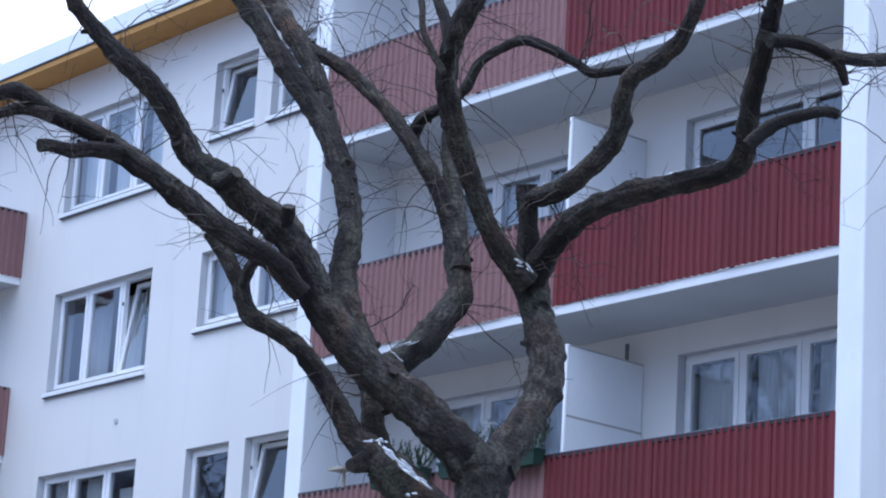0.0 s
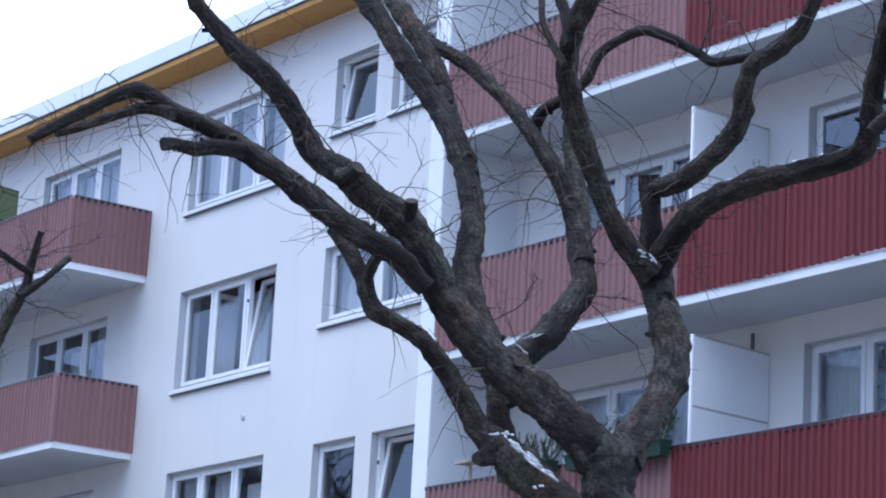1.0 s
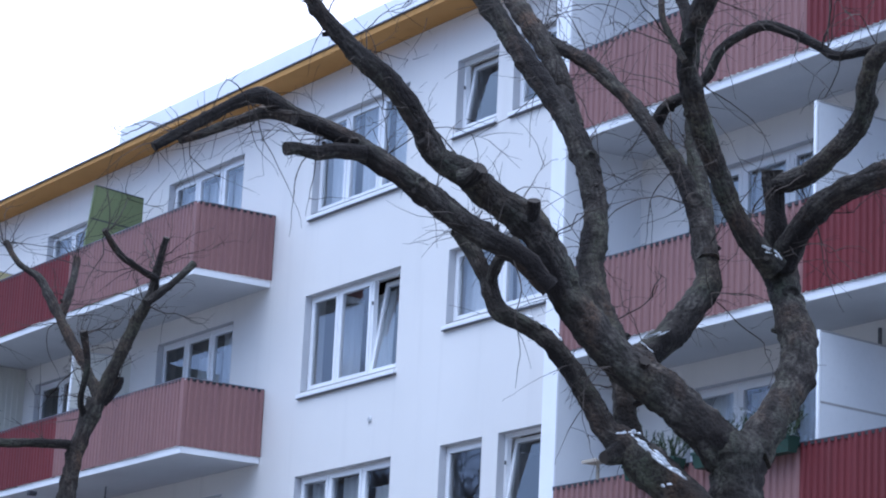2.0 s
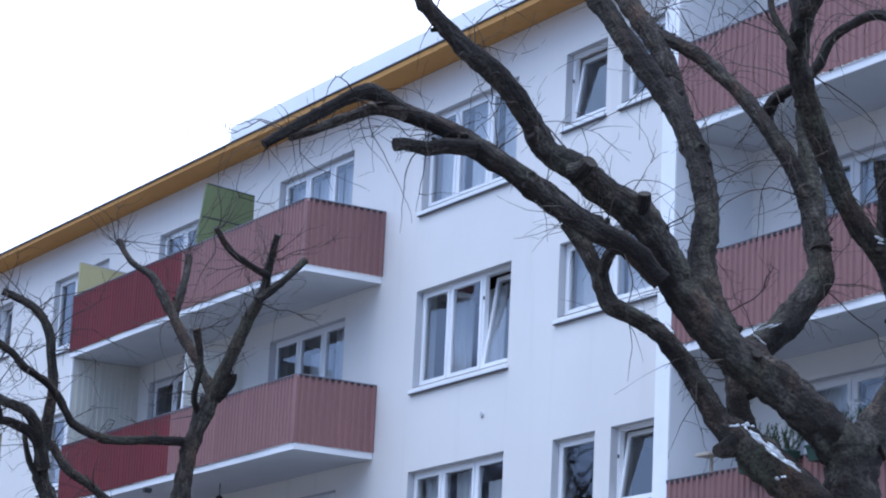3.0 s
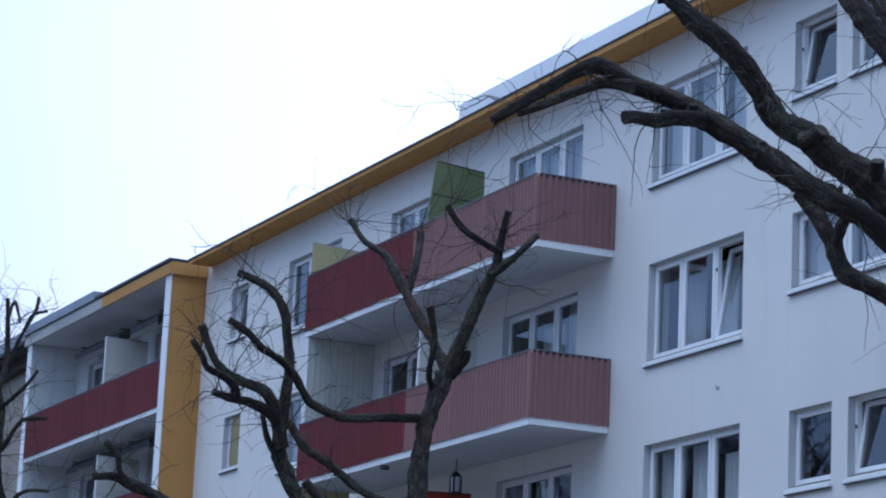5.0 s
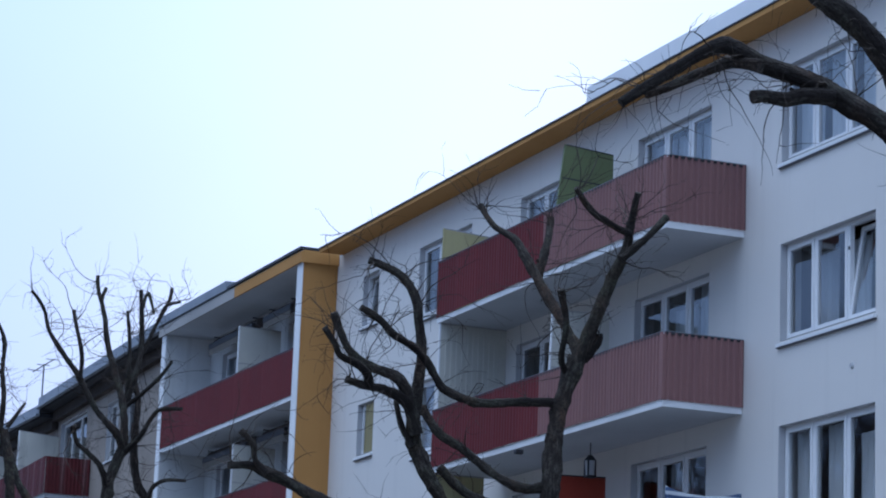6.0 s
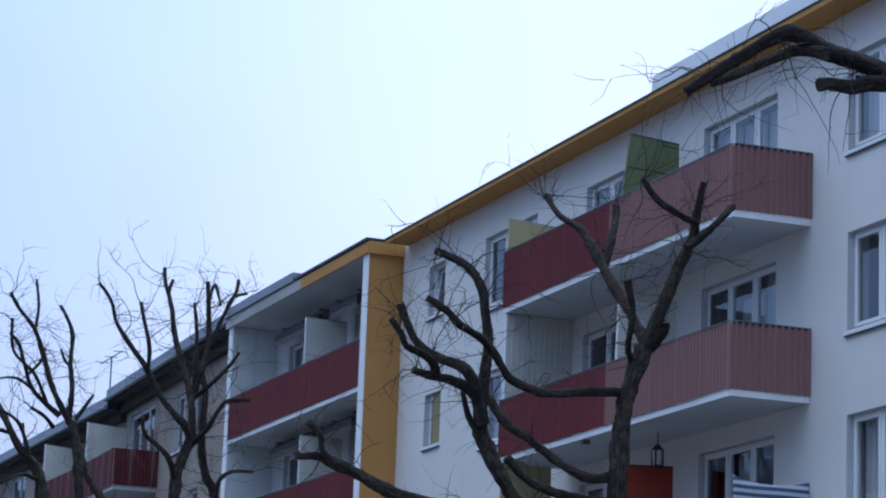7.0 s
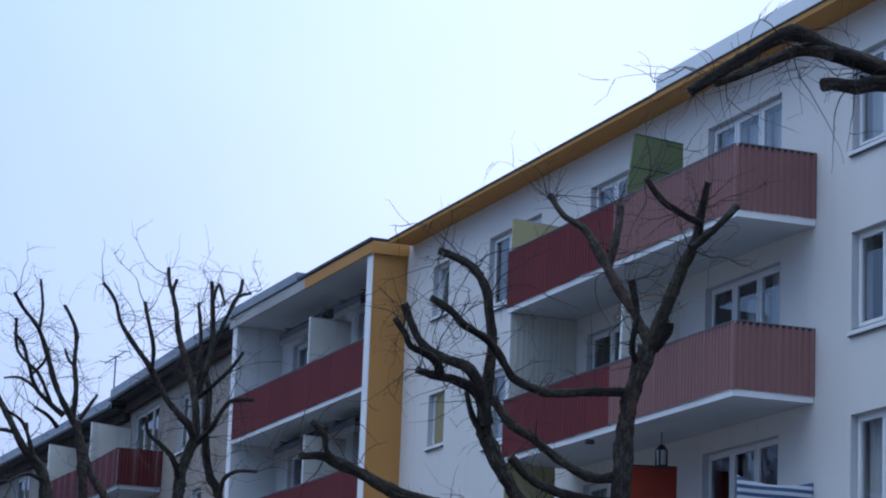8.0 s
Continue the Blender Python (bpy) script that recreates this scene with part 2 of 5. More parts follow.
def box(bm, x0, x1, y0, y1, z0, z1, mat=0, bevel=0.0):
    vs = [bm.verts.new((x, y, z)) for x in (x0, x1) for y in (y0, y1) for z in (z0, z1)]
    fs = [bm.faces.new([vs[i] for i in f]) for f in ((0, 1, 3, 2), (4, 6, 7, 5), (0, 4, 5, 1), (2, 3, 7, 6), (0, 2, 6, 4), (1, 5, 7, 3))]
    for f in fs:
        f.material_index = mat
    if bevel:
        es = list({e for f in fs for e in f.edges})
        bmesh.ops.bevel(bm, geom=es, offset=bevel, segments=1, affect="EDGES")
    return bm


def block(x0, x1, y0, y1, z0, z1, bevel=0.0):
    return box(bmesh.new(), x0, x1, y0, y1, z0, z1, 0, bevel)


def empty(name, x=0.0, y=0.0, z=0.0, turn=0.0):
    ob = new(name)
    ob.empty_display_size = 0.3
    ob.matrix_basis = pose(x, y, z, 0, 0, turn)
    return ob


def wall_mesh(x0, x1, z0, z1, y, thick, openings):
    """A wall facing -y with real openings (x0, x1, z0, z1) and their reveals."""
    xs = sorted({x0, x1, *[v for o in openings for v in o[:2]]})
    zs = sorted({z0, z1, *[v for o in openings for v in o[2:]]})
    bm, vert = bmesh.new(), {}

    def v(x, yy, z):
        key = (round(x, 4), yy, round(z, 4))
        if key not in vert:
            vert[key] = bm.verts.new((x, yy, z))
        return vert[key]

    def solid(i, j):
        if not (0 <= i < len(xs) - 1 and 0 <= j < len(zs) - 1):
            return False
        cx, cz = (xs[i] + xs[i + 1]) / 2, (zs[j] + zs[j + 1]) / 2
        return not any(o[0] < cx < o[1] and o[2] < cz < o[3] for o in openings)

    for i in range(len(xs) - 1):
        for j in range(len(zs) - 1):
            if not solid(i, j):
                continue
            a, b, c, d = xs[i], xs[i + 1], zs[j], zs[j + 1]
            for yy in (y, y + thick):
                bm.faces.new([v(a, yy, c), v(b, yy, c), v(b, yy, d), v(a, yy, d)])
            for di, dj, p, q in ((-1, 0, (a, c), (a, d)), (1, 0, (b, c), (b, d)), (0, -1, (a, c), (b, c)), (0, 1, (a, d), (b, d))):
                if not solid(i + di, j + dj):
                    bm.faces.new([v(p[0], y, p[1]), v(q[0], y, q[1]), v(q[0], y + thick, q[1]), v(p[0], y + thick, p[1])])
    return bm


def ring(x0, x1, z0, z1, y0, y1, w, cuts=(), post=0.07):
    """A window frame with posts at the cuts, as one piece."""
    edges = [x0 + w, *[v for c in cuts for v in (c - post / 2, c + post / 2)], x1 - w]
    return wall_mesh(x0, x1, z0, z1, y0, y1 - y0, [(edges[i], edges[i + 1], z0 + w, z1 - w) for i in range(0, len(edges), 2)])


def window(parent, x0, x1, z0, z1, y, splits=(), tilted=(), frame_mat=None, inset=0.115, sill=True):
    """A set-back window: outer frame, one sash and pane a light, and a metal sill. tilted: lights that lean in."""
    frame_mat = frame_mat or PVC
    cuts = [x0, *[x0 + s * (x1 - x0) for s in splits], x1]
    yy = y + inset
    bm = ring(x0, x1, z0, z1, yy, yy + 0.07, 0.055, cuts[1:-1])
    ob = part("window", bm, frame_mat, parent, "window with white frame set back in the wall")
    for i, (a, b) in enumerate(zip(cuts, cuts[1:])):
        a2, b2 = a + (0.05 if i == 0 else 0.03), b - (0.05 if i == len(cuts) - 2 else 0.03)
        c, d = z0 + 0.05, z1 - 0.05
        turn = Matrix.Identity(4)
        if i in tilted:
            turn = Matrix.Translation((0, yy, c)) @ Matrix.Rotation(radians(-8.5), 4, "X") @ Matrix.Translation((0, -yy, -c))
        sb = ring(a2, b2, c, d, yy - 0.015, yy + 0.05, 0.06)
        bmesh.ops.transform(sb, matrix=turn, verts=sb.verts)
        sash = part("sash", sb, frame_mat, ob, "tilted open sash" if i in tilted else "")
        pb = block(a2 + 0.055, b2 - 0.055, yy + 0.012, yy + 0.02, c + 0.055, d - 0.055)
        for f in pb.faces:
            f.normal_update()
            f.material_index = 0 if abs(f.calc_center_median().y - (yy + 0.012)) < 1e-4 else 1
        bmesh.ops.transform(pb, matrix=turn, verts=pb.verts)
        pane = part("pane", pb, [GLASS, CLEAR], ob)
        pane.visible_shadow = False
        if i in tilted:
            hb = block(a2 + 0.01, a2 + 0.022, yy - 0.04, yy - 0.015, z1 - 0.42, z1 - 0.37)
            part("tilt_latch", hb, STEEL, ob)
    if sill:
        bm = bmesh.new()
        p = [(x0 - 0.03, y - 0.055, z0 - 0.035), (x1 + 0.03, y - 0.055, z0 - 0.035), (x1 + 0.03, yy, z0 + 0.012), (x0 - 0.03, yy, z0 + 0.012)]
        top = [bm.verts.new(q) for q in p]
        low = [bm.verts.new((q[0], q[1], q[2] - 0.05)) for q in p]
        bm.faces.new(top)
        bm.faces.new(low[::-1])
        for i in range(4):
            bm.faces.new([top[i], top[(i + 1) % 4], low[(i + 1) % 4], low[i]])
        part("sill", bm, SILL, ob)
        # dark strip standing in for the thin shade under the sill
        part("sill_shade_strip", block(x0 - 0.028, x1 + 0.028, y - 0.05, y - 0.002, z0 - 0.106, z0 - 0.088), SILL_SHADE, ob)
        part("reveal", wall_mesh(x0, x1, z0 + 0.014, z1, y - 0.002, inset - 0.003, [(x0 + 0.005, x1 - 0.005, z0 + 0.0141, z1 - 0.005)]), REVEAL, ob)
    return ob


def curtain(x0, x1, z0, z1, y, mat=None, label="gathered white net curtain behind a window", name="curtain"):
    bm = bmesh.new()
    n = max(8, int((x1 - x0) / 0.035))
    lo, hi = [], []
    for i in range(n + 1):
        x = x0 + (x1 - x0) * i / n
        w = 0.025 * math.sin(i * 1.3 + x0 * 7) + 0.012 * math.sin(i * 0.47)
        lo.append(bm.verts.new((x, y + w * 1.2, z0)))
        hi.append(bm.verts.new((x, y + w * 0.6, z1)))
    for i in range(n):
        bm.faces.new([lo[i], lo[i + 1], hi[i + 1], hi[i]])
    return tagged(link_mesh(name, bm, mat or NET, None, True), label, "curtain", "window curtains")


RIB = 0.1125


def sheet_mesh(name, width, height, mat, rib=RIB, depth=0.024):
    """A trapezoid-ribbed sheet standing in the x-z plane, ribs towards -y, with thickness."""
    bm = bmesh.new()
    prof, x = [], 0.0
    while x < width - 1e-4:
        for f, yy in ((0.0, 0.0), (0.40, 0.0), (0.55, -depth), (0.85, -depth)):
            if x + f * rib < width - 1e-4:
                prof.append((x + f * rib, yy))
        x += rib
    prof.append((width + 0.012, 0.0))
    rows = [[bm.verts.new((px, py + t, z)) for px, py in prof] for t in (0.0, 0.006) for z in (0.0, height)]
    for i in range(len(prof) - 1):
        bm.faces.new([rows[0][i], rows[0][i + 1], rows[1][i + 1], rows[1][i]])
        bm.faces.new([rows[2][i], rows[3][i], rows[3][i + 1], rows[2][i + 1]])
        bm.faces.new([rows[1][i], rows[1][i + 1], rows[3][i + 1], rows[3][i]])
        bm.faces.new([rows[0][i], rows[2][i], rows[2][i + 1], rows[0][i + 1]])
    for i in (0, -1):
        bm.faces.new([rows[0][i], rows[1][i], rows[3][i], rows[2][i]])
    bmesh.ops.recalc_face_normals(bm, faces=bm.faces)
    me = bpy.data.meshes.new(name)
    bm.to_mesh(me)
    bm.free()
    me.materials.append(mat)
    return me


SHEETS = {}


def sheets(parent, a, b, z0, z1, mat, count):
    """Ribbed sheets side by side from the point a to b (x, y), each a piece of its own."""
    a, b = Vector(a), Vector(b)
    w = (b - a).length / count
    key = (round(w, 3), round(z1 - z0, 3), mat.name)
    if key not in SHEETS:
        SHEETS[key] = sheet_mesh("panel", w, z1 - z0, mat, w / max(1, round(w / RIB)))
    ang = math.degrees(math.atan2(b.y - a.y, b.x - a.x))
    for i in range(count):
        p = a + (b - a) * (i / count)
        ob = new("panel", SHEETS[key])
        ob.parent = parent
        ob.matrix_basis = pose(p.x, p.y, z0, 0, 0, ang) @ pose(0, -0.009 * (i % 2), random.uniform(-0.004, 0.004), 0, random.uniform(-0.1, 0.1), random.uniform(-0.12, 0.12))


def screen(parent, x, y0, y1, z0, z_front, z_back, mat, label, joint=0.55, lean=0.0, ribbed=False):
    """A privacy screen across a balcony: two boards between dark joint strips, on a light front post."""
    t = 0.02

    def slab(za0, zb0, za1, zb1):
        bm = bmesh.new()
        vs = [bm.verts.new((x + q * t, yy, z)) for q in (-1, 1) for yy, z in ((y0 + lean * (za0 - z0), za0), (y1, zb0), (y1, zb1), (y0 + lean * (za1 - z0), za1))]
        for f in ((0, 1, 2, 3), (7, 6, 5, 4), (0, 4, 5, 1), (1, 5, 6, 2), (2, 6, 7, 3), (3, 7, 4, 0)):
            bm.faces.new([vs[i] for i in f])
        return bm

    za, zb = z0 + joint * (z_front - z0), z0 + joint * (z_back - z0)
    ob = part("privacy_screen", slab(z0, z0, za - 0.012, zb - 0.012), mat, parent, label)
    strips = BLACK_TRIM if mat in (GREEN, ORANGE_RED) else OLD_GREY
    part("upper_board", slab(za + 0.012, zb + 0.012, z_front, z_back), mat, ob)
    t = 0.024
    part("joint_strip", slab(za - 0.0118, zb - 0.0118, za + 0.0118, zb + 0.0118), strips, ob)
    part("top_strip", slab(z_front + 0.001, z_back + 0.001, z_front + 0.022, z_back + 0.022), strips, ob)
    if ribbed:
        for i in range(1, 12):
            yy = y0 + (y1 - y0) * i / 12
            part("rib", block(x + 0.021, x + 0.036, yy - 0.02, yy + 0.02, z0, min(z_front, z_back) - 0.02), mat, ob)
    lo, hi = y0 - 0.036, y0 - 0.003
    bm = block(x - 0.022, x + 0.022, lo, hi, z0, z_front + 0.02, 0.006)
    for v in bm.verts:
        v.co.y += lean * (v.co.z - z0)
    part("front_post", bm, EDGE_WHITE if mat in (WHITE_PANEL, BEIGE) else mat, ob)
    return ob


# ---- ground ----
bm = bmesh.new()
bmesh.ops.create_grid(bm, x_segments=40, y_segments=40, size=1500)
for v in bm.verts:
    v.co.z = -0.02 + 0.015 * noise.noise(v.co * 0.05)
tagged(link_mesh("ground", bm, GROUND), "trodden winter ground with thin patches of old snow", "ground", "", "structure")

# unseen plain house fronts, added across the street to hold back low sky light
bm = wall_mesh(-150, 60, -0.1, 14.5, 0.0, 0.4, [(x, x + 1.6, z, z + 1.5) for x in range(-148, 58, 4) for z in (1.2, 4.0, 6.8, 9.6, 12.2)])
bmesh.ops.transform(bm, matrix=Matrix.Translation((0, -14.4, 0)), verts=bm.verts)
tagged(link_mesh("sky_block_wall", bm, OLD_GREY), "unseen plain grey fronts added to block low sky light", "house fronts", "", "structure")
bm = block(-150, 60, -24.0, -14.41, 14.52, 14.7)
tagged(link_mesh("sky_block_roof", bm, ROOF_FELT), "flat dark roof of the added unseen sky-blocking fronts", "roof", "", "structure")
bm = block(-150, 60, -14.85, -14.8, -0.1, 14.5)
tagged(link_mesh("sky_block_rooms", bm, ROOM), "room wall closing the windows of the added unseen fronts", "wall", "", "structure")

# ---- the renovated apartment building ----
D = 19.60                      # face of the wall
STOREY = 2.75
FLOORS = [0.04, 2.79, 5.54, 8.29, 11.04]
SOFFIT = 14.06
FRONT = 18.24                  # free balconies
LOG = 18.42                    # front of the near loggia
LOG_L = 18.78                  # front of the ochre loggia
D_L = 19.98                    # back wall of the ochre loggia
X_L, X_R = -64.6, -8.0

house = tagged(empty("apartment_building", -36, D, 0), "renovated white plaster apartment block with ochre eaves and red balconies", "apartment building")
HOUSE = Matrix.Translation((36, -D, 0))


def hpart(name, bm, mat, label="", smooth=False):
    """A part of the block, modelled in world metres."""
    bmesh.ops.transform(bm, matrix=HOUSE, verts=bm.verts)
    return part(name, bm, mat, house, label, smooth)


wall_windows = []              # x0, x1, z0, z1, splits, tilted, floor
for k, fl in enumerate(FLOORS):
    head, sill_hi = fl + 2.345, fl + 0.855
    # large three-light window and the pair of small ones beside the near loggia
    wall_windows.append((-34.78, -32.08, sill_hi, head, (0.31, 0.66), (2,) if k == 3 else (), k))
    if k == 3:
        wall_windows.append((-30.82, -28.40, fl + 1.285, head, (0.5,), (), k))
    else:
        wall_windows.append((-30.82, -29.78, fl + 1.285, head, (), (0,) if k == 4 else (), k))
        wall_windows.append((-29.40, -28.40, fl + 1.285, head, (), (0,) if k == 2 else (), k))
    # behind the free balconies
    wall_windows.append((-39.65, -37.04, sill_hi, head - 0.02, (0.33, 0.66), (), k))
    wall_windows.append((-44.45, -41.80, sill_hi, head - 0.03, (0.34, 0.67), (), k))
    wall_windows.append((-49.40, -46.75, sill_hi, head - 0.03, (0.34, 0.67), (), k))
    wall_windows.append((-52.55, -51.62, fl + 1.22, head - 0.04, (), (0,) if k == 4 else (), k))
    # back wall of the near loggia
    up = 0.02 if k == 2 else -0.07
    wall_windows.append((-21.12, -18.42, sill_hi, head + up, (0.32, 0.66), (), k))
    wall_windows.append((-25.42, -22.75, sill_hi, head + up, (0.34, 0.67), (), k))
    # beyond the near loggia and in the ochre one
    wall_windows.append((-14.0, -11.3, sill_hi, head, (0.33, 0.66), (), k))
    wall_windows.append((-58.4, -55.9, sill_hi, head - 0.05, (0.34, 0.67), (), k))
    wall_windows.append((-63.3, -60.6, sill_hi, head - 0.05, (0.34, 0.67), (), k))

hpart("wall", wall_mesh(-54.3, X_R, -0.1, SOFFIT - 0.002, D, 0.36, [w[:4] for w in wall_windows if w[0] > -54.3]), PLASTER)
hpart("wall", wall_mesh(X_L, -54.3, -0.1, SOFFIT - 0.2, D_L, 0.36, [w[:4] for w in wall_windows if w[0] < -54.3]), OLD_WHITE)
for x0, x1, z0, z1, splits, tilted, k in wall_windows:
    w = window(house, x0 + 36, x1 + 36, z0, z1, D_L - D if x0 < -54.3 else 0.0, splits, tilted)

# floors, rear wall and cross walls that close the rooms
for fl in FLOORS + [13.79]:
    hpart("floor_slab", block(X_L, X_R, D + 0.75, D + 9.8, fl - 0.22, fl), ROOM_FLOOR)
hpart("rear_wall", block(X_L, X_R, D + 9.8, D + 10.1, -0.1, SOFFIT), OLD_GREY)
for x in (-64.4, -59.4, -54.6, -50.4, -45.9, -40.6, -35.9, -31.4, -27.3, -22.0, -17.6, -8.2):
    hpart("partition_wall", block(x - 0.1, x + 0.1, D + 0.75, D + 4.59, -0.09, 13.6), ROOM)
hpart("corridor_wall", block(X_L, X_R, D + 4.6, D + 4.75, -0.09, 13.6), ROOM)

# roof: ochre eaves, thin dark edge, a white parapet to the right of the step
hpart("eaves_soffit", block(-53.9, X_R + 0.4, D - 0.50, D - 0.002, SOFFIT, SOFFIT + 0.035), OCHRE, "ochre painted eaves")
hpart("roof", block(-53.9, -40.74, D - 0.53, D + 10.4, SOFFIT + 0.037, SOFFIT + 0.075), ROOF_FELT)
hpart("roof", block(-40.73, X_R + 0.4, D - 0.54, D + 10.4, SOFFIT + 0.037, SOFFIT + 0.084), ROOF_FELT)
hpart("eaves_board", block(-53.88, -40.76, D - 0.55, D - 0.532, SOFFIT - 0.02, SOFFIT + 0.055), OCHRE)
hpart("eaves_board", block(-40.72, X_R + 0.4, D - 0.56, D - 0.542, SOFFIT - 0.03, SOFFIT + 0.06), OCHRE)
hpart("roof_edge", block(-53.88, -40.76, D - 0.57, D - 0.534, SOFFIT + 0.056, SOFFIT + 0.09), BLACK_TRIM)
hpart("roof_edge", block(-40.72, X_R + 0.4, D - 0.58, D - 0.544, SOFFIT + 0.061, SOFFIT + 0.086), BLACK_TRIM)
hpart("roof_parapet", block(-40.70, X_R + 0.38, D - 0.50, D - 0.32, SOFFIT + 0.086, SOFFIT + 0.42, 0.02), EDGE_WHITE, "white sheet-metal roof parapet")


def blade(x0, x1, y_front, z_top, side_mat, label):
    """An upright cross wall that frames a loggia, with a white front edge."""
    ob = hpart("loggia_side_wall", block(x0, x1, y_front + 0.03, D_L - 0.002 if x0 < -54 else D - 0.002, -0.1, z_top), side_mat, label)
    bm = block(x0 - 0.004, x1 + 0.004, y_front, y_front + 0.028, -0.1, z_top, 0.005)
    bmesh.ops.transform(bm, matrix=HOUSE, verts=bm.verts)
    part("front_edge", bm, EDGE_WHITE, ob)
    return ob


blade(-26.70, -26.40, LOG, SOFFIT + 0.1, LOGGIA_WHITE, "white loggia side wall")
blade(-17.64, -17.32, LOG, SOFFIT + 0.1, LOGGIA_WHITE, "white loggia side wall")
blade(-54.50, -54.18, LOG_L, SOFFIT - 0.2, OCHRE, "ochre painted loggia side wall with white edge")
blade(-64.58, -64.26, LOG_L, SOFFIT - 0.2, OLD_WHITE, "unpainted loggia side wall")

# roofs over the loggias
hpart("loggia_roof", block(-26.72, -17.30, LOG - 0.1, D - 0.58, SOFFIT + 0.102, SOFFIT + 0.3), EDGE_WHITE)
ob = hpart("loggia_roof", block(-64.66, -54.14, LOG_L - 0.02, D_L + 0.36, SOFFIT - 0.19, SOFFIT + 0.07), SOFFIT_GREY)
bm = block(-54.138, -54.10, LOG_L - 0.02, D - 0.006, SOFFIT - 0.21, SOFFIT + 0.06)
bmesh.ops.transform(bm, matrix=HOUSE, verts=bm.verts)
part("end_board", bm, OCHRE, ob, "ochre end board")
bm = block(-58.7, -54.10, LOG_L - 0.06, LOG_L - 0.022, SOFFIT - 0.21, SOFFIT + 0.03)
bmesh.ops.transform(bm, matrix=HOUSE, verts=bm.verts)
part("fascia", bm, OCHRE, ob, "ochre fascia board")
bm = block(-64.7, -58.705, LOG_L - 0.06, LOG_L - 0.022, SOFFIT - 0.21, SOFFIT + 0.03)
bmesh.ops.transform(bm, matrix=HOUSE, verts=bm.verts)
part("fascia", bm, OLD_GREY, ob, "weathered grey fascia board")
bm = block(-59.2, -54.10, LOG_L - 0.09, D + 10.4, SOFFIT + 0.072, SOFFIT + 0.13)
bmesh.ops.transform(bm, matrix=HOUSE, verts=bm.verts)
part("roof_edge", bm, BLACK_TRIM, ob)
bm = block(-64.75, -59.25, LOG_L - 0.10, D + 10.4, SOFFIT + 0.072, SOFFIT + 0.28)
bmesh.ops.transform(bm, matrix=HOUSE, verts=bm.verts)
part("roof_flashing", bm, ROOF_METAL, ob, "grey zinc roof flashing")


def balcony(x0, x1, y0, z, left_mat, right_mat, split, ends, name="balcony", label=""):
    """A slab with a ribbed sheet railing along its front and, where free, its ends."""
    bm = bmesh.new()
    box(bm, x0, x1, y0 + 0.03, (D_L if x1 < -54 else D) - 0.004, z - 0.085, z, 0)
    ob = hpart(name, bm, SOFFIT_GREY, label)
    H = HOUSE.translation

    def child(nm, b2, mat, lab=""):
        bmesh.ops.transform(b2, matrix=HOUSE, verts=b2.verts)
        return part(nm, b2, mat, ob, lab)

    child("slab_edge", block(x0 + 0.001, x1 - 0.001, y0 + 0.004, y0 + 0.028, z - 0.09, z + 0.012, 0.004), EDGE_WHITE)
    z0, z1 = z + 0.014, z + 1.045
    nl, nr = max(1, round((split - x0) / 0.9)), max(1, round((x1 - split) / 0.9))
    a = lambda x, y: (x + H.x, y + H.y)
    sheets(ob, a(x0, y0 - 0.008), a(split, y0 - 0.008), z0, z1, left_mat, nl)
    sheets(ob, a(split, y0 - 0.008), a(x1, y0 - 0.008), z0, z1, right_mat, nr)
    child("railing_cap", block(x0 + 0.01, x1 - 0.01, y0 - 0.034, y0 + 0.03, z1 + 0.005, z1 + 0.011), ROOF_METAL)
    # black strip behind the rib crests, showing in the valleys below the cap
    child("rib_top_strip", block(x0 + 0.012, x1 - 0.012, y0 - 0.028, y0 - 0.010, z1 - 0.034, z1 + 0.004), BLACK_TRIM)
    for i in range(7):
        x = x0 + 0.1 + (x1 - x0 - 0.2) * i / 6
        child("railing_post", block(x - 0.02, x + 0.02, y0 + 0.035, y0 + 0.07, z, z1 - 0.035), STEEL)
    if ends:
        child("slab_edge", block(x1 + 0.001, x1 + 0.024, y0 + 0.006, D - 0.006, z - 0.09, z + 0.012, 0.004), EDGE_WHITE)
        child("slab_edge", block(x0 - 0.024, x0 - 0.001, y0 + 0.006, D - 0.006, z - 0.09, z + 0.012, 0.004), EDGE_WHITE)
        child("corner_trim", block(x1 - 0.016, x1 + 0.05, y0 - 0.030, y0 + 0.028, z0 - 0.004, z1 - 0.036, 0.006), right_mat)
        sheets(ob, a(x1 + 0.03, y0 + 0.01), a(x1 + 0.03, D - 0.01), z0, z1, right_mat, 2)
        sheets(ob, a(x0 - 0.03, D - 0.01), a(x0 - 0.03, y0 + 0.01), z0, z1, left_mat, 2)
        child("railing_cap", block(x1 - 0.01, x1 + 0.056, y0 + 0.032, D - 0.01, z1 + 0.006, z1 + 0.016), ROOF_METAL)
        child("rib_top_strip", block(x1 + 0.034, x1 + 0.050, y0 + 0.035, D - 0.012, z1 - 0.034, z1 + 0.004), BLACK_TRIM)
        child("railing_cap", block(x0 - 0.056, x0 + 0.01, y0 + 0.032, D - 0.01, z1 + 0.006, z1 + 0.016), ROOF_METAL)
    return ob


def house_screen(parent, x, y0, z0, zf, zb, mat, label, y1=D, **kw):
    return screen(parent, x + 36, y0 - D, y1 - D - 0.008, z0, zf, zb, mat, label, **kw)


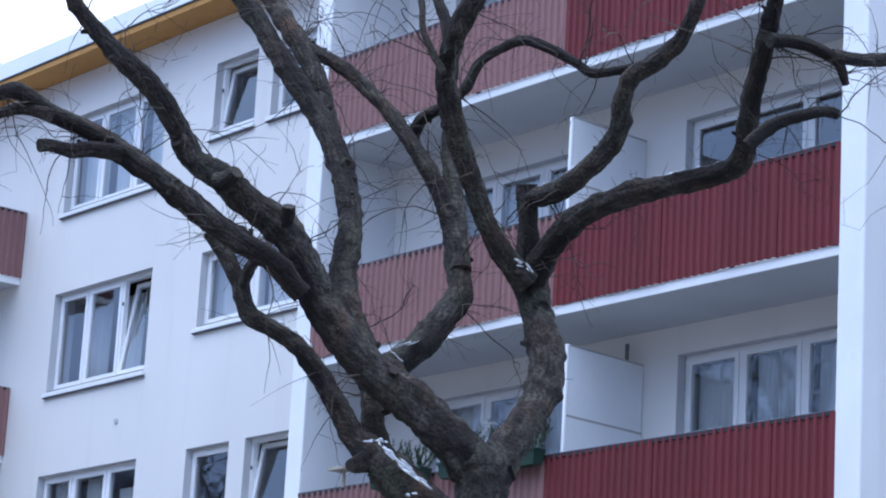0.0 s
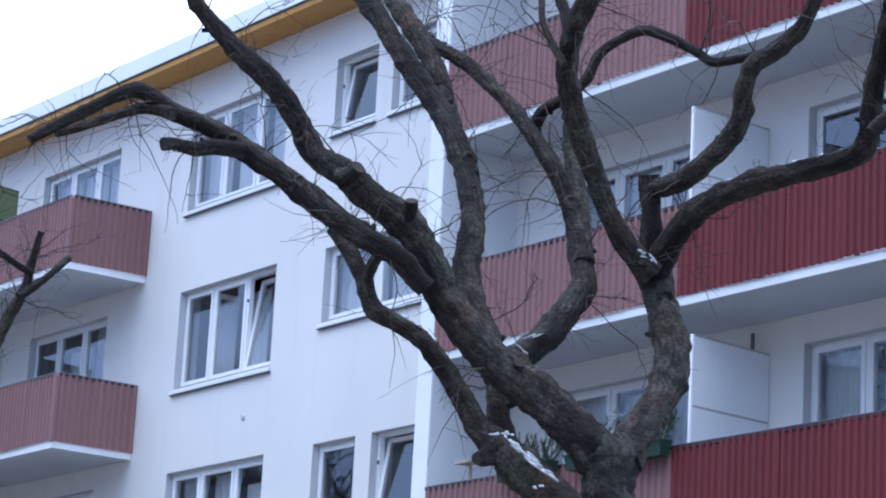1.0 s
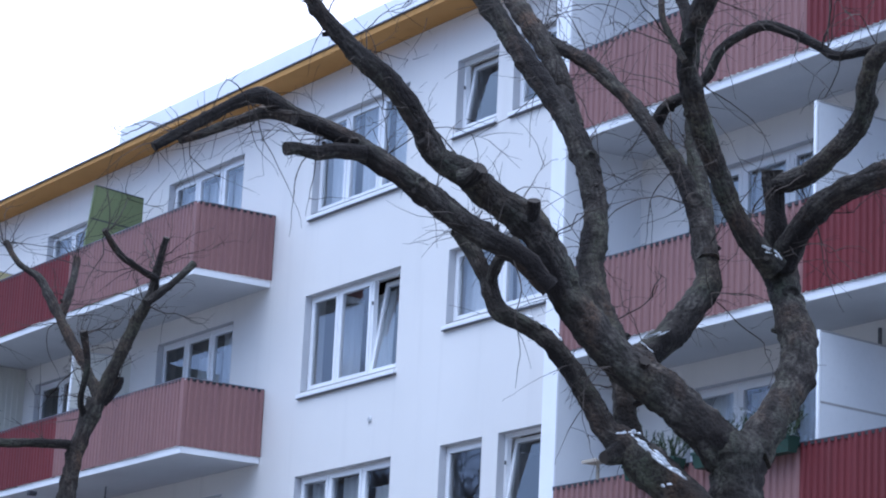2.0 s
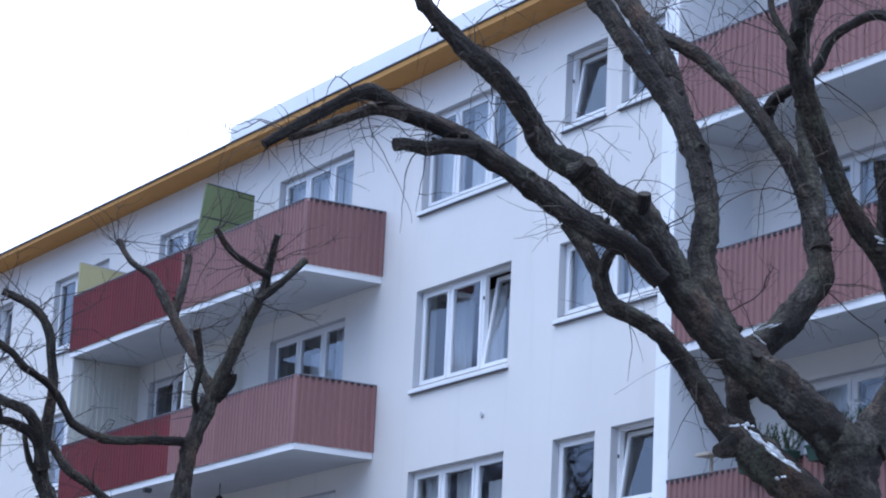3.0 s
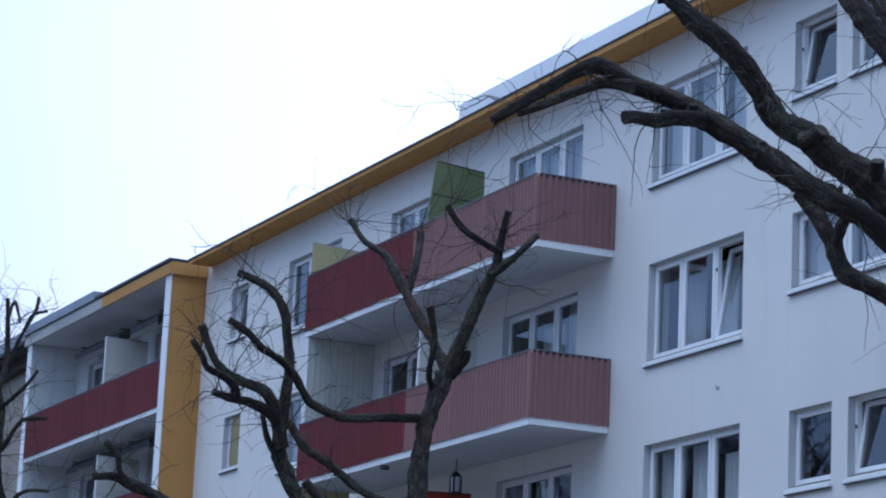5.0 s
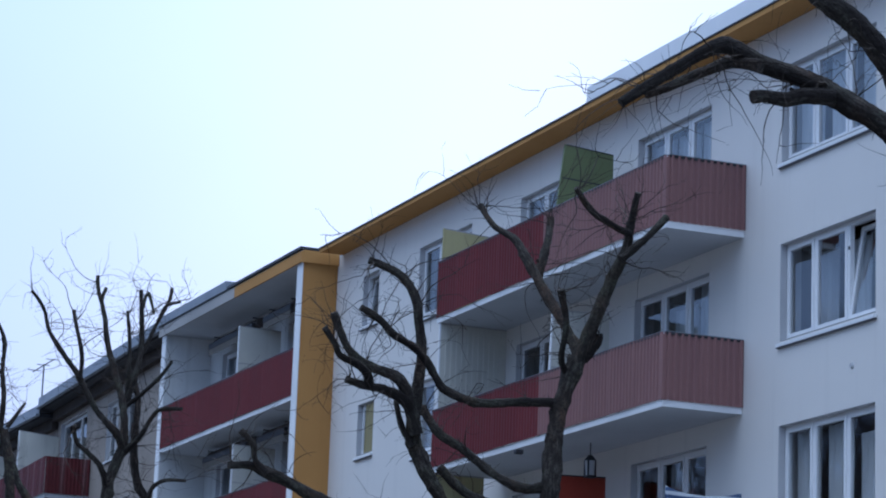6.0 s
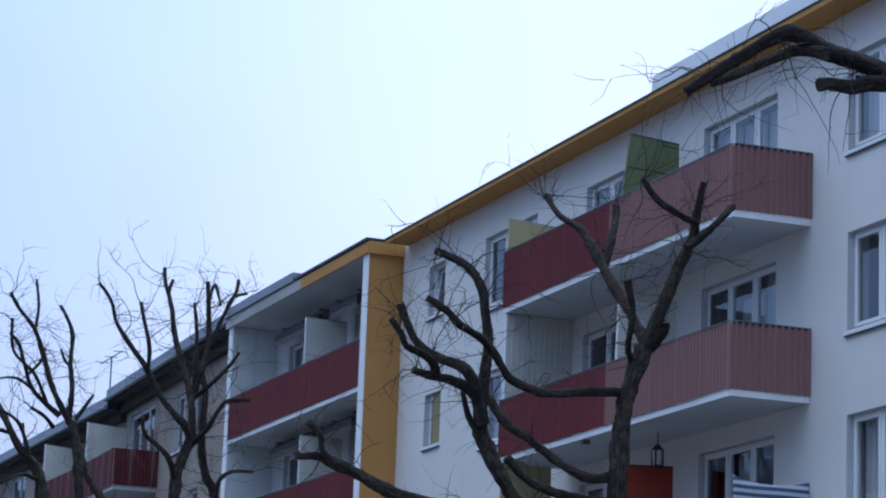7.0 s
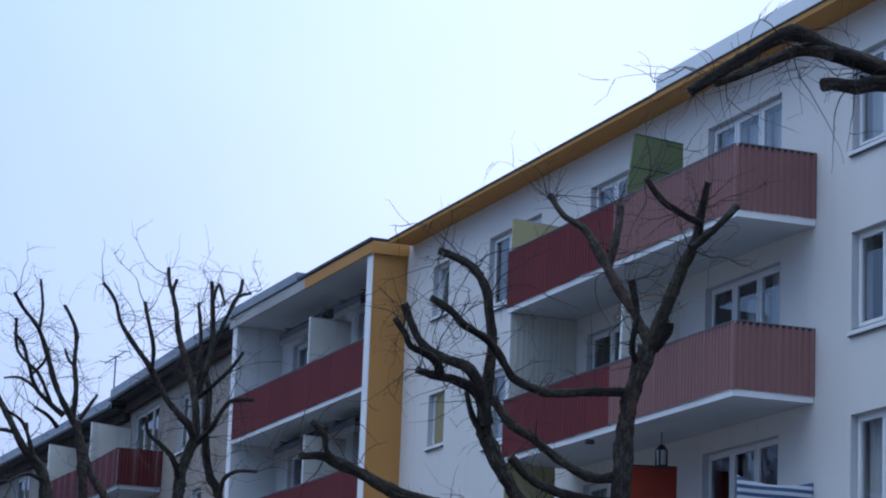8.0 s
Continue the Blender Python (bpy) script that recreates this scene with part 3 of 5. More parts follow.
screens_mid = {4: (GREEN, "green privacy screen"), 3: (BEIGE, "pale beige privacy screen"), 2: (ORANGE_RED, "orange-red privacy screen")}
screens_end = {4: (SAND, "pale yellow privacy screen"), 3: (BEIGE, "grey-beige ribbed privacy screen"), 2: (SAND, "pale yellow privacy screen")}
for k in range(1, 5):
    z = FLOORS[k]
    # the free balcony, shared by two flats
    b = balcony(-45.0, -35.92, FRONT, z, RED, MAUVE, -40.4, True, "balcony", "free balcony with faded and dark red ribbed sheets")
    if k in screens_mid:
        m, lab = screens_mid[k]
        house_screen(b, -40.25, FRONT + (0.06 if k == 4 else 0.1), z, z + (2.22 if k == 4 else 2.11), z + 2.15, m, lab, y1=D - 0.17, lean=0.11 if k == 4 else 0.03, joint=0.745 if k == 4 else 0.55)
        m, lab = screens_end[k]
        house_screen(b, -44.93, FRONT + 0.06, z, z + (1.66 if k == 4 else 2.64), z + (1.60 if k == 4 else 2.64), m, lab, y1=D if k == 3 else D - 0.35, ribbed=k == 3)
    # loggias
    zl = z + (0.10 if k == 2 else 0.02)
    b = balcony(-26.395, -17.645, LOG + 0.01, zl, MAUVE, RED, -21.88, False, "loggia_balcony", "loggia balcony with faded and dark red ribbed sheets")
    house_screen(b, -21.78 if k == 3 else -21.68, LOG + 0.1, zl, zl + (2.15 if k == 3 else 2.24), zl + (2.12 if k == 3 else 2.20), WHITE_PANEL, "white privacy screen", joint=0.66)
    b = balcony(-64.25, -54.505, LOG_L + 0.01, z - 0.06, RED, RED, -59.4, False, "loggia_balcony", "loggia balcony with dark red ribbed sheets")
    house_screen(b, -58.6, LOG_L + 0.1, z, z + 2.13, z + 2.10, BEIGE, "grey-beige privacy screen", y1=D_L - 0.1, joint=0.6)

# net curtains; a few windows stay dark or have a blind
bare = {(-30.82, 4), (-52.55, 4), (-44.45, 3), (-29.40, 2), (-21.12, 3)}
for x0, x1, z0, z1, splits, tilted, k in wall_windows:
    if k < 1 or (x0, k) in bare:
        continue
    n = len(splits) + 1
    step = (x1 - x0) / n
    deep = 0.55 if tilted else random.uniform(0.27, 0.33)
    face = D_L if x0 < -54.3 else D
    if (x0, k) == (-52.55, 3):
        curtain(x0 + 0.34, x1 - 0.02, z0 + 0.03, z1 - 0.03, face + 0.062, YELLOW_CURTAIN, "pale yellow outside blind before a small window", "blind")
        continue
    for i in range(n):
        if random.random() < 0.85 or x0 == -34.78:
            curtain(x0 + i * step + 0.06, x0 + (i + 1) * step - 0.06, z0 + 0.02, z1 - random.choice((0.02, 0.1, 0.12, 0.32)), face + deep)


# ---- things on the block's balconies ----
def planter(x0, x1, y, z, seed):
    """A green plastic flower box with cut fir branches."""
    rng = random.Random(seed)
    root = tagged(empty("flower_box", (x0 + x1) / 2, y, z), "dark green plastic flower box with fir branches hung on the railing", "flower box", "flower boxes")
    w = (x1 - x0) / 2
    bm = bmesh.new()
    p = [(-w + 0.03, -0.06, 0), (w - 0.03, -0.06, 0), (w - 0.03, 0.06, 0), (-w + 0.03, 0.06, 0)]
    q = [(-w, -0.085, 0.17), (w, -0.085, 0.17), (w, 0.085, 0.17), (-w, 0.085, 0.17)]
    lo, hi = [bm.verts.new(v) for v in p], [bm.verts.new(v) for v in q]
    bm.faces.new(lo[::-1])
    for i in range(4):
        bm.faces.new([lo[i], lo[(i + 1) % 4], hi[(i + 1) % 4], hi[i]])
    inner = [bm.verts.new((v[0] * 0.96, v[1] * 0.85, 0.15)) for v in q]
    for i in range(4):
        bm.faces.new([hi[i], hi[(i + 1) % 4], inner[(i + 1) % 4], inner[i]])
    bm.faces.new(inner)
    part("box", bm, GREEN_BOX, root)
    part("rim", block(-w - 0.008, w + 0.008, -0.098, -0.087, 0.145, 0.178, 0.004), GREEN_BOX, root)
    vs, fs = [], []
    for _ in range(60):
        a = Vector((rng.uniform(-w, w) * 0.92, rng.uniform(-0.06, 0.06), 0.14))
        d = Vector((rng.gauss(0, 0.5), rng.gauss(0, 0.35), 1)).normalized()
        ln = rng.uniform(0.24, 0.5)
        for i in range(14):
            p0 = a + d * ln * i / 14 + Vector((0, 0, -0.10 * (i / 12) ** 2 * ln))
            for _ in range(6):
                s = (d * 0.7 + Vector((rng.gauss(0, 1), rng.gauss(0, 1), rng.gauss(0, 1))).normalized()).normalized()
                side = s.cross(Vector((0.3, 0.2, 1))).normalized() * 0.005
                e = p0 + s * rng.uniform(0.04, 0.07)
                b = len(vs)
                vs += [tuple(p0 - side), tuple(p0 + side), tuple(e)]
                fs.append((b, b + 1, b + 2))
    me = bpy.data.meshes.new("fir_greenery")
    me.from_pydata(vs, [], fs)
    me.materials.append(NEEDLE)
    ob = new("fir_greenery", me)
    ob.parent = root
    tagged(ob, "cut fir greenery", "", "", "stuff")


planter(-24.72, -23.75, LOG - 0.135, 6.56, 1)
planter(-23.45, -22.75, LOG - 0.135, 6.56, 2)
planter(-22.50, -21.80, LOG - 0.135, 6.57, 3)

# a small wooden feeding shelf on the railing of the near loggia
root = tagged(empty("bird_feeder", -25.45, LOG - 0.05, 6.68), "small bare wooden feeding shelf fixed on the railing", "bird feeder")
part("shelf", block(-0.16, 0.14, -0.1, 0.08, 0.19, 0.21, 0.004), WOOD, root)
part("rim", block(-0.16, 0.14, -0.115, -0.102, 0.185, 0.225, 0.003), WOOD, root)
part("bracket", block(-0.02, 0.02, 0.0, 0.03, 0.0, 0.188, 0.003), WOOD, root)

# striped cloth along the railing of the lower free balcony
bm = bmesh.new()
n = 24
rows = []
for j in range(9):
    row = []
    for i in range(n + 1):
        f, g = i / n, j / 8
        sag = -0.10 * math.sin(math.pi * f) ** 0.8 * g
        row.append(bm.verts.new((0.02 * math.sin(f * 9 + g * 2), f * 1.30, g * 1.02 + sag)))
    rows.append(row)
for a, b in zip(rows, rows[1:]):
    for i in range(n):
        bm.faces.new([a[i], a[i + 1], b[i + 1], b[i]])
cloth = link_mesh("striped_cloth", bm, STRIPES, None, True)
cloth.location = (-35.82, FRONT + 0.03, 5.98)
sol = cloth.modifiers.new("thick", "SOLIDIFY")
sol.thickness = 0.004
tagged(cloth, "blue and white striped cloth tied along the balcony railing", "privacy cloth")

# rolled awnings under the ochre loggia's ceilings
for k, lift in ((4, 2.41), (3, 2.36)):
    z = FLOORS[k] + lift
    for x0, x1 in ((-62.6, -59.3), (-58.5, -56.6)):
        root = tagged(empty("awning", (x0 + x1) / 2, 19.72, z), "rolled-up dark awning under the loggia ceiling", "awning", "rolled awnings")
        w = (x1 - x0) / 2
        bm = bmesh.new()
        bmesh.ops.create_cone(bm, cap_ends=True, segments=16, radius1=0.12, radius2=0.12, depth=2 * w, matrix=pose(0, -0.1, 0.02, 0, 90, 0))
        part("roll", bm, AWNING, root)
        part("front_bar", block(-w, w, -0.34, -0.26, -0.16, -0.02, 0.01), BLACK_TRIM, root)
        part("valance", block(-w + 0.02, w - 0.02, -0.33, -0.32, -0.31, -0.161), VALANCE, root, "pale hanging valance")
        for x in (-w + 0.2, w - 0.2):
            part("bracket", block(x - 0.03, x + 0.03, -0.26, 0.24, 0.12, 0.15), STEEL, root)

# small fittings
root = tagged(empty("drain_spout", -41.0, FRONT - 0.02, 8.16), "short dark drain spout under the balcony edge", "drain spout")
part("pipe", block(-0.05, 0.05, -0.12, 0.03, -0.09, -0.01, 0.015), BLACK_TRIM, root)
root = tagged(empty("hanging_lantern", -39.93, FRONT + 0.75, 7.60), "small dark metal lantern with pale glass hung under the balcony", "lantern")
part("hook", block(-0.008, 0.008, -0.008, 0.008, 0.40, 0.605), STEEL, root)
bm = bmesh.new()
bmesh.ops.create_cone(bm, cap_ends=True, segments=8, radius1=0.11, radius2=0.04, depth=0.09, matrix=pose(0, 0, 0.355))
part("roof", bm, BLACK_TRIM, root)
bm = bmesh.new()
bmesh.ops.create_cone(bm, cap_ends=True, segments=8, radius1=0.07, radius2=0.095, depth=0.24, matrix=pose(0, 0, 0.185))
part("glass", bm, REVEAL, root, "dull lantern glass")
for k in range(4):
    an = math.pi * (k + 0.5) / 2
    x, y = 0.092 * math.cos(an), 0.092 * math.sin(an)
    part("bar", block(x - 0.012, x + 0.012, y - 0.012, y + 0.012, 0.04, 0.31), BLACK_TRIM, root)
part("base", block(-0.085, 0.085, -0.085, 0.085, 0.03, 0.066, 0.01), BLACK_TRIM, root)
bm = bmesh.new()
bmesh.ops.create_cone(bm, cap_ends=True, segments=12, radius1=0.05, radius2=0.035, depth=0.03, matrix=pose(0, -0.014, 0, 90, 0, 0))
ob = link_mesh("wall_plug", bm, REVEAL)
ob.location = (-32.70, D, 8.48)
tagged(ob, "small grey round plug in the white plaster", "wall fitting")
root = tagged(empty("wall_pipe", -21.86, 19.52, 7.84), "short grey pipe in the loggia corner", "pipe")
part("pipe", block(-0.018, 0.018, -0.02, 0.02, 0, 0.27, 0.006), STEEL, root)

# ---- the old unrenovated houses further along the street ----
def old_house(x, y, turn, length, eave, mat, label, windows, balconies):
    """A plain rendered block; local x runs back along its front (negative), local y = 0.6 is the wall."""
    root = tagged(empty("old_house", x, y, 0, turn), label, "apartment building", "old houses")
    openings = [w[:4] for w in windows]
    part("wall", wall_mesh(-length, 0.0, -0.1, eave, 0.6, 0.36, openings), mat, root)
    part("side_wall", block(-0.3, 0.0, 0.965, 9.6, -0.1, eave), mat, root)
    part("side_wall", block(-length, -length + 0.3, 0.965, 9.6, -0.1, eave), mat, root)
    part("rear_wall", block(-length, 0, 9.605, 9.9, -0.1, eave), mat, root)
    for fl in (0.0, 2.75, 5.5, 8.25, 11.0):
        part("floor_slab", block(-length + 0.31, -0.31, 0.965, 9.6, fl - 0.2, fl), ROOM_FLOOR, root)
    part("corridor_wall", block(-length + 0.31, -0.31, 5.0, 5.2, 0.01, eave), ROOM, root)
    # dark eaves; the deep shade beneath them is painted in as near-black
    part("eaves_board", block(-length - 0.1, 0.1, 0.06, 0.598, eave - 0.14, eave - 0.02), BLACK_TRIM, root, "dark eaves with their deep shade put into the black")
    part("eaves_beam", block(-length - 0.05, 0.05, 0.40, 0.596, eave - 0.46, eave - 0.142, 0.01), OLD_TIMBER, root, "dark weathered timber under the eaves")
    roof = part("roof", block(-length - 0.15, 0.12, 0.0, 10.2, eave + 0.002, eave + 0.20), ROOF_FELT, root)
    part("roof_flashing", block(-length - 0.16, 0.13, -0.035, -0.003, eave - 0.12, eave + 0.24, 0.01), ROOF_METAL, roof, "grey zinc roof edge")
    part("gutter", block(-length - 0.12, 0.1, -0.12, -0.04, eave - 0.12, eave - 0.02, 0.02), ROOF_METAL, roof)
    for x0, x1, z0, z1, splits in windows:
        window(root, x0, x1, z0, z1, 0.6, splits, (), OLD_FRAME if mat is OLD_PLASTER else PVC, 0.12)
    for x0, x1, z in balconies:
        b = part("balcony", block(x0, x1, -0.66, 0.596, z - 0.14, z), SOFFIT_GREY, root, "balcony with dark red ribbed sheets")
        sheets(b, (x0, -0.70), (x1, -0.70), z - 0.02, z + 1.02, OLD_RED, max(1, round((x1 - x0) / 0.95)))
        sheets(b, (x1 + 0.03, -0.68), (x1 + 0.03, 0.59), z - 0.02, z + 1.02, OLD_RED, 2)
        part("railing_cap", block(x0, x1, -0.69, -0.66, z + 0.99, z + 1.018), BLACK_TRIM, b)
        screen(b, x0 + 0.12, -0.6, 0.59, z, z + 2.3, z + 2.2, BEIGE, "grey-beige privacy screen")
    return root


wins, bals, wins_far, bals_far = [], [], [], []
for fl in (2.75, 5.5, 8.25, 11.0):
    wins += [(-6.0, -4.85, fl + 0.80, fl + 2.25, ()), (-8.0, -6.6, fl + 0.75, fl + 2.35, (0.5,)), (-13.9, -10.5, fl + 0.9, fl + 2.55, (0.34, 0.67))]
    wins_far += [(-4.2, -1.5, fl + 0.9, fl + 2.4, (0.5,)), (-10.5, -7.5, fl + 0.9, fl + 2.4, (0.5,)), (-16.0, -13.5, fl + 0.9, fl + 2.4, (0.5,)), (-24.0, -21.0, fl + 0.9, fl + 2.4, (0.5,))]
    bals += [(-14.2, -9.75, fl - 0.02)]
    bals_far += [(-5.4, -0.15, fl - 0.02), (-17.5, -12.5, fl - 0.02)]
old_house(-64.75, 18.83, -2.0, 14.3, 14.14, OLD_PLASTER, "old brown-grey rendered apartment block with dark eaves", wins, bals)
old_house(-79.12, 19.32, 0.0, 34.0, 13.92, OLD_PLASTER, "old brown rendered apartment block at the end of the row", wins_far, bals_far)

# an aerial on the roof of the far house
root = tagged(empty("roof_aerial", -87.4, 21.4, 14.11), "thin metal television aerial on the flat roof", "aerial")
part("mast", block(-0.022, 0.022, -0.022, 0.022, 0, 2.75), STEEL, root)
part("boom", block(-1.5, 1.4, -0.015, 0.015, 2.69, 2.72), STEEL, root)
for i in range(3):
    x = -1.3 + i * 1.2
    part("element", block(x - 0.012, x + 0.012, -0.22, 0.22, 2.721, 2.745), STEEL, root)
part("boom", block(-3.0, 0.4, -0.015, 0.015, 1.1, 1.13), STEEL, root)

# ---- street trees, pruned back hard, in winter ----
def spline(pts, step):
    """Smooth curve through (x, y, z, r) points, sampled about every step metres."""
    P = [Vector(p[:3]) for p in pts]
    R = [p[3] for p in pts]
    out = []
    for i in range(len(P) - 1):
        a, b, c, d = P[max(i - 1, 0)], P[i], P[i + 1], P[min(i + 2, len(P) - 1)]
        n = max(2, int((c - b).length / step))
        for j in range(n):
            t = j / n
            q = 0.5 * ((2 * b) + (c - a) * t + (2 * a - 5 * b + 4 * c - d) * t * t + (3 * b - a - 3 * c + d) * t ** 3)
            s = t * t * (3 - 2 * t)
            out.append((q, R[i] * (1 - s) + R[i + 1] * s))
    out.append((P[-1], R[-1]))
    return out


def tube(bm, uv, path, sides, knots, seed, cap=True):
    """A bark-covered limb: a swept ring with swellings, burrs, long ridges and a rough cut end."""
    rings, run = [], 0.0
    up = Vector((0.3, 1, 0.2)).normalized()
    rng = random.Random(int(seed * 100))
    length = sum((b[0] - a[0]).length for a, b in zip(path, path[1:]))
    burrs = [(rng.uniform(0, length), rng.uniform(0, 2 * math.pi), rng.uniform(0.5, 1.1), rng.uniform(0.12, 0.34)) for _ in range(int(length * 3.2 * knots))]
    for i, (p, r) in enumerate(path):
        a, b = path[max(i - 1, 0)][0], path[min(i + 1, len(path) - 1)][0]
        t = (b - a).normalized()
        side = t.cross(up)
        side = side.normalized() if side.length > 1e-4 else t.orthogonal().normalized()
        top = side.cross(t)
        up = top
        if i:
            run += (p - path[i - 1][0]).length
        near = [q for q in burrs if abs(q[0] - run) < 2.2 * r]
        ring = []
        for k in range(sides):
            an = 2 * math.pi * k / sides
            d = side * math.cos(an) + top * math.sin(an)
            q = p + d * r
            lump = 1 + knots * (0.13 * noise.noise(q * 3.1 + Vector((seed, 0, 0))) + 0.13 * noise.noise(q * 9.0 + Vector((0, seed, 0))) + 0.12 * noise.noise(q * 24.0 + Vector((0, 0, seed))))
            ridge = noise.noise(Vector((math.cos(an) * 3.4, math.sin(an) * 3.4, run * 2.0 + seed)))
            lump += 0.09 * (abs(ridge) * 2 - 0.4)
            for at, turn, wide, high in near:
                da = (an - turn + math.pi) % (2 * math.pi) - math.pi
                far = ((at - run) / (wide * r)) ** 2 + (da / (0.75 * wide)) ** 2
                if far < 4:
                    lump += high * math.exp(-far * 1.6)
            ring.append((bm.verts.new(p + d * r * lump), k / sides, run))
        rings.append(ring)
    for a, b in zip(rings, rings[1:]):
        for k in range(sides):
            k2 = (k + 1) % sides
            f = bm.faces.new([a[k][0], a[k2][0], b[k2][0], b[k][0]])
            f.smooth = True
            u1 = a[k2][1] if k2 else 1.0
            for loop, (u, v) in zip(f.loops, ((a[k][1], a[k][2]), (u1, a[k2][2]), (u1, b[k2][2]), (b[k][1], b[k][2]))):
                loop[uv].uv = (u, v)
    if cap:
        for ring, sign in ((rings[0], -1), (rings[-1], 1)):
            c = sum((v[0].co for v in ring), Vector()) / sides
            mid = bm.verts.new(c)
            for k in range(sides):
                f = bm.faces.new([ring[k][0], ring[(k + 1) % sides][0], mid])
                f.material_index = 1 if sign > 0 else 0


TREES = {}
tree_labels = {
    "tree_a": "large bare pruned tree with dark furrowed bark",
    "tree_b": "bare pruned street tree with stubby upright limbs",
    "tree_c": "bare pruned street tree with many cut limb ends",
    "tree_d": "bare pruned street tree with slender curved limbs",
    "tree_e": "bare pruned street tree leaning away",
}


def new_tree(key, x, y, turn):
    ob = tagged(empty("street_tree", x, y, 0, turn), tree_labels[key], "tree", "street trees")
    TREES[key] = {"root": ob, "paths": [], "seed": len(TREES) * 17.3 + 3}
    return TREES[key]


def limb(tree, name, pts):
    if name == "trunk":
        f = pts[0]
        pts = [(f[0], f[1], -0.12, f[3] * 1.28), (f[0], f[1], 0.25, f[3] * 1.08)] + [p for p in pts if p[2] > 0.6]
    path = spline(pts, 0.022 if tree is TREES["tree_a"] else 0.045)
    bm = bmesh.new()
    uv = bm.loops.layers.uv.new("UVMap")
    big = max(p[3] for p in pts)
    tube(bm, uv, path, 28 if big > 0.09 else 18 if big > 0.04 else 10, 1.0 if tree is TREES["tree_a"] else 1.3, tree["seed"] + len(tree["paths"]) * 5.1)
    me = bpy.data.meshes.new(name)
    bm.to_mesh(me)
    bm.free()
    me.materials.append(BARK)
    me.materials.append(CUT)
    ob = new(name, me)
    ob.parent = tree["root"]
    tree["paths"].append((name, path))


tree_a = new_tree("tree_a", -14.10, 11.19, 51.6)
limb(tree_a, "trunk", [(0.30, 0.00, 0.26, 0.294), (0.24, 0.00, 1.50, 0.242), (0.18, 0.00, 2.93, 0.211), (0.12, 0.00, 4.05, 0.195), (0.11, 0.00, 4.46, 0.182), (0.10, 0.00, 4.71, 0.196), (0.07, 0.00, 4.84, 0.140)])
limb(tree_a, "limb", [(0.11, 0.00, 4.62, 0.157), (-0.14, -0.06, 4.89, 0.150), (-0.42, -0.12, 5.11, 0.133), (-0.69, -0.19, 5.30, 0.129), (-0.89, -0.25, 5.51, 0.126), (-1.06, -0.31, 5.72, 0.112), (-1.15, -0.38, 5.94, 0.115), (-1.31, -0.44, 6.16, 0.112), (-1.55, -0.50, 6.31, 0.105), (-1.74, -0.56, 6.46, 0.094), (-1.93, -0.62, 6.56, 0.084), (-2.08, -0.69, 6.80, 0.077), (-2.24, -0.75, 7.02, 0.073), (-2.48, -0.81, 7.21, 0.066), (-2.70, -0.88, 7.43, 0.056), (-2.86, -0.94, 7.64, 0.046), (-3.02, -1.00, 7.81, 0.039)])
limb(tree_a, "limb", [(0.20, 0.00, 4.70, 0.140), (0.34, 0.15, 5.00, 0.117), (0.46, 0.30, 5.24, 0.118), (0.52, 0.45, 5.51, 0.123), (0.48, 0.60, 5.78, 0.121), (0.42, 0.75, 6.02, 0.114), (0.37, 0.90, 6.30, 0.123)])
limb(tree_a, "limb", [(0.08, -0.20, 3.98, 0.120), (-0.10, -0.16, 4.25, 0.135), (-0.32, -0.12, 4.46, 0.139), (-0.50, -0.08, 4.62, 0.132), (-0.64, -0.05, 4.76, 0.105), (-0.75, -0.01, 4.84, 0.081), (-0.87, 0.03, 5.04, 0.074), (-1.03, 0.07, 5.29, 0.071), (-1.18, 0.11, 5.47, 0.068), (-1.37, 0.15, 5.60, 0.064), (-1.55, 0.18, 5.71, 0.065), (-1.64, 0.22, 5.94, 0.061), (-1.75, 0.26, 6.14, 0.058), (-1.87, 0.30, 6.30, 0.051)])
limb(tree_a, "limb", [(-0.55, 0.10, 4.67, 0.099), (-0.64, 0.21, 4.96, 0.089), (-0.67, 0.31, 5.25, 0.086), (-0.76, 0.42, 5.55, 0.101), (-0.89, 0.53, 5.81, 0.113), (-0.95, 0.64, 6.12, 0.099), (-0.92, 0.74, 6.44, 0.097), (-0.96, 0.85, 6.76, 0.094), (-1.06, 0.96, 7.08, 0.087), (-1.18, 1.06, 7.34, 0.088), (-1.34, 1.17, 7.61, 0.085), (-1.53, 1.28, 7.89, 0.082), (-1.71, 1.39, 8.19, 0.083), (-1.88, 1.49, 8.44, 0.087), (-2.07, 1.60, 8.75, 0.068)])
limb(tree_a, "limb", [(-1.15, 1.30, 7.35, 0.085), (-1.27, 1.48, 7.80, 0.079), (-1.42, 1.66, 8.14, 0.084), (-1.58, 1.84, 8.40, 0.081), (-1.71, 2.02, 8.64, 0.078), (-1.89, 2.20, 9.03, 0.058)])
limb(tree_a, "limb", [(-0.56, 0.30, 5.40, 0.100), (-0.37, 0.42, 5.60, 0.098), (-0.22, 0.53, 5.83, 0.095), (-0.11, 0.65, 6.05, 0.092), (-0.15, 0.77, 6.28, 0.085), (-0.20, 0.88, 6.60, 0.079), (-0.32, 1.00, 6.92, 0.068), (-0.50, 1.12, 7.22, 0.061), (-0.66, 1.23, 7.47, 0.058), (-0.84, 1.35, 7.69, 0.054), (-1.07, 1.47, 7.92, 0.055), (-1.28, 1.58, 8.07, 0.051), (-1.45, 1.70, 8.20, 0.044)])
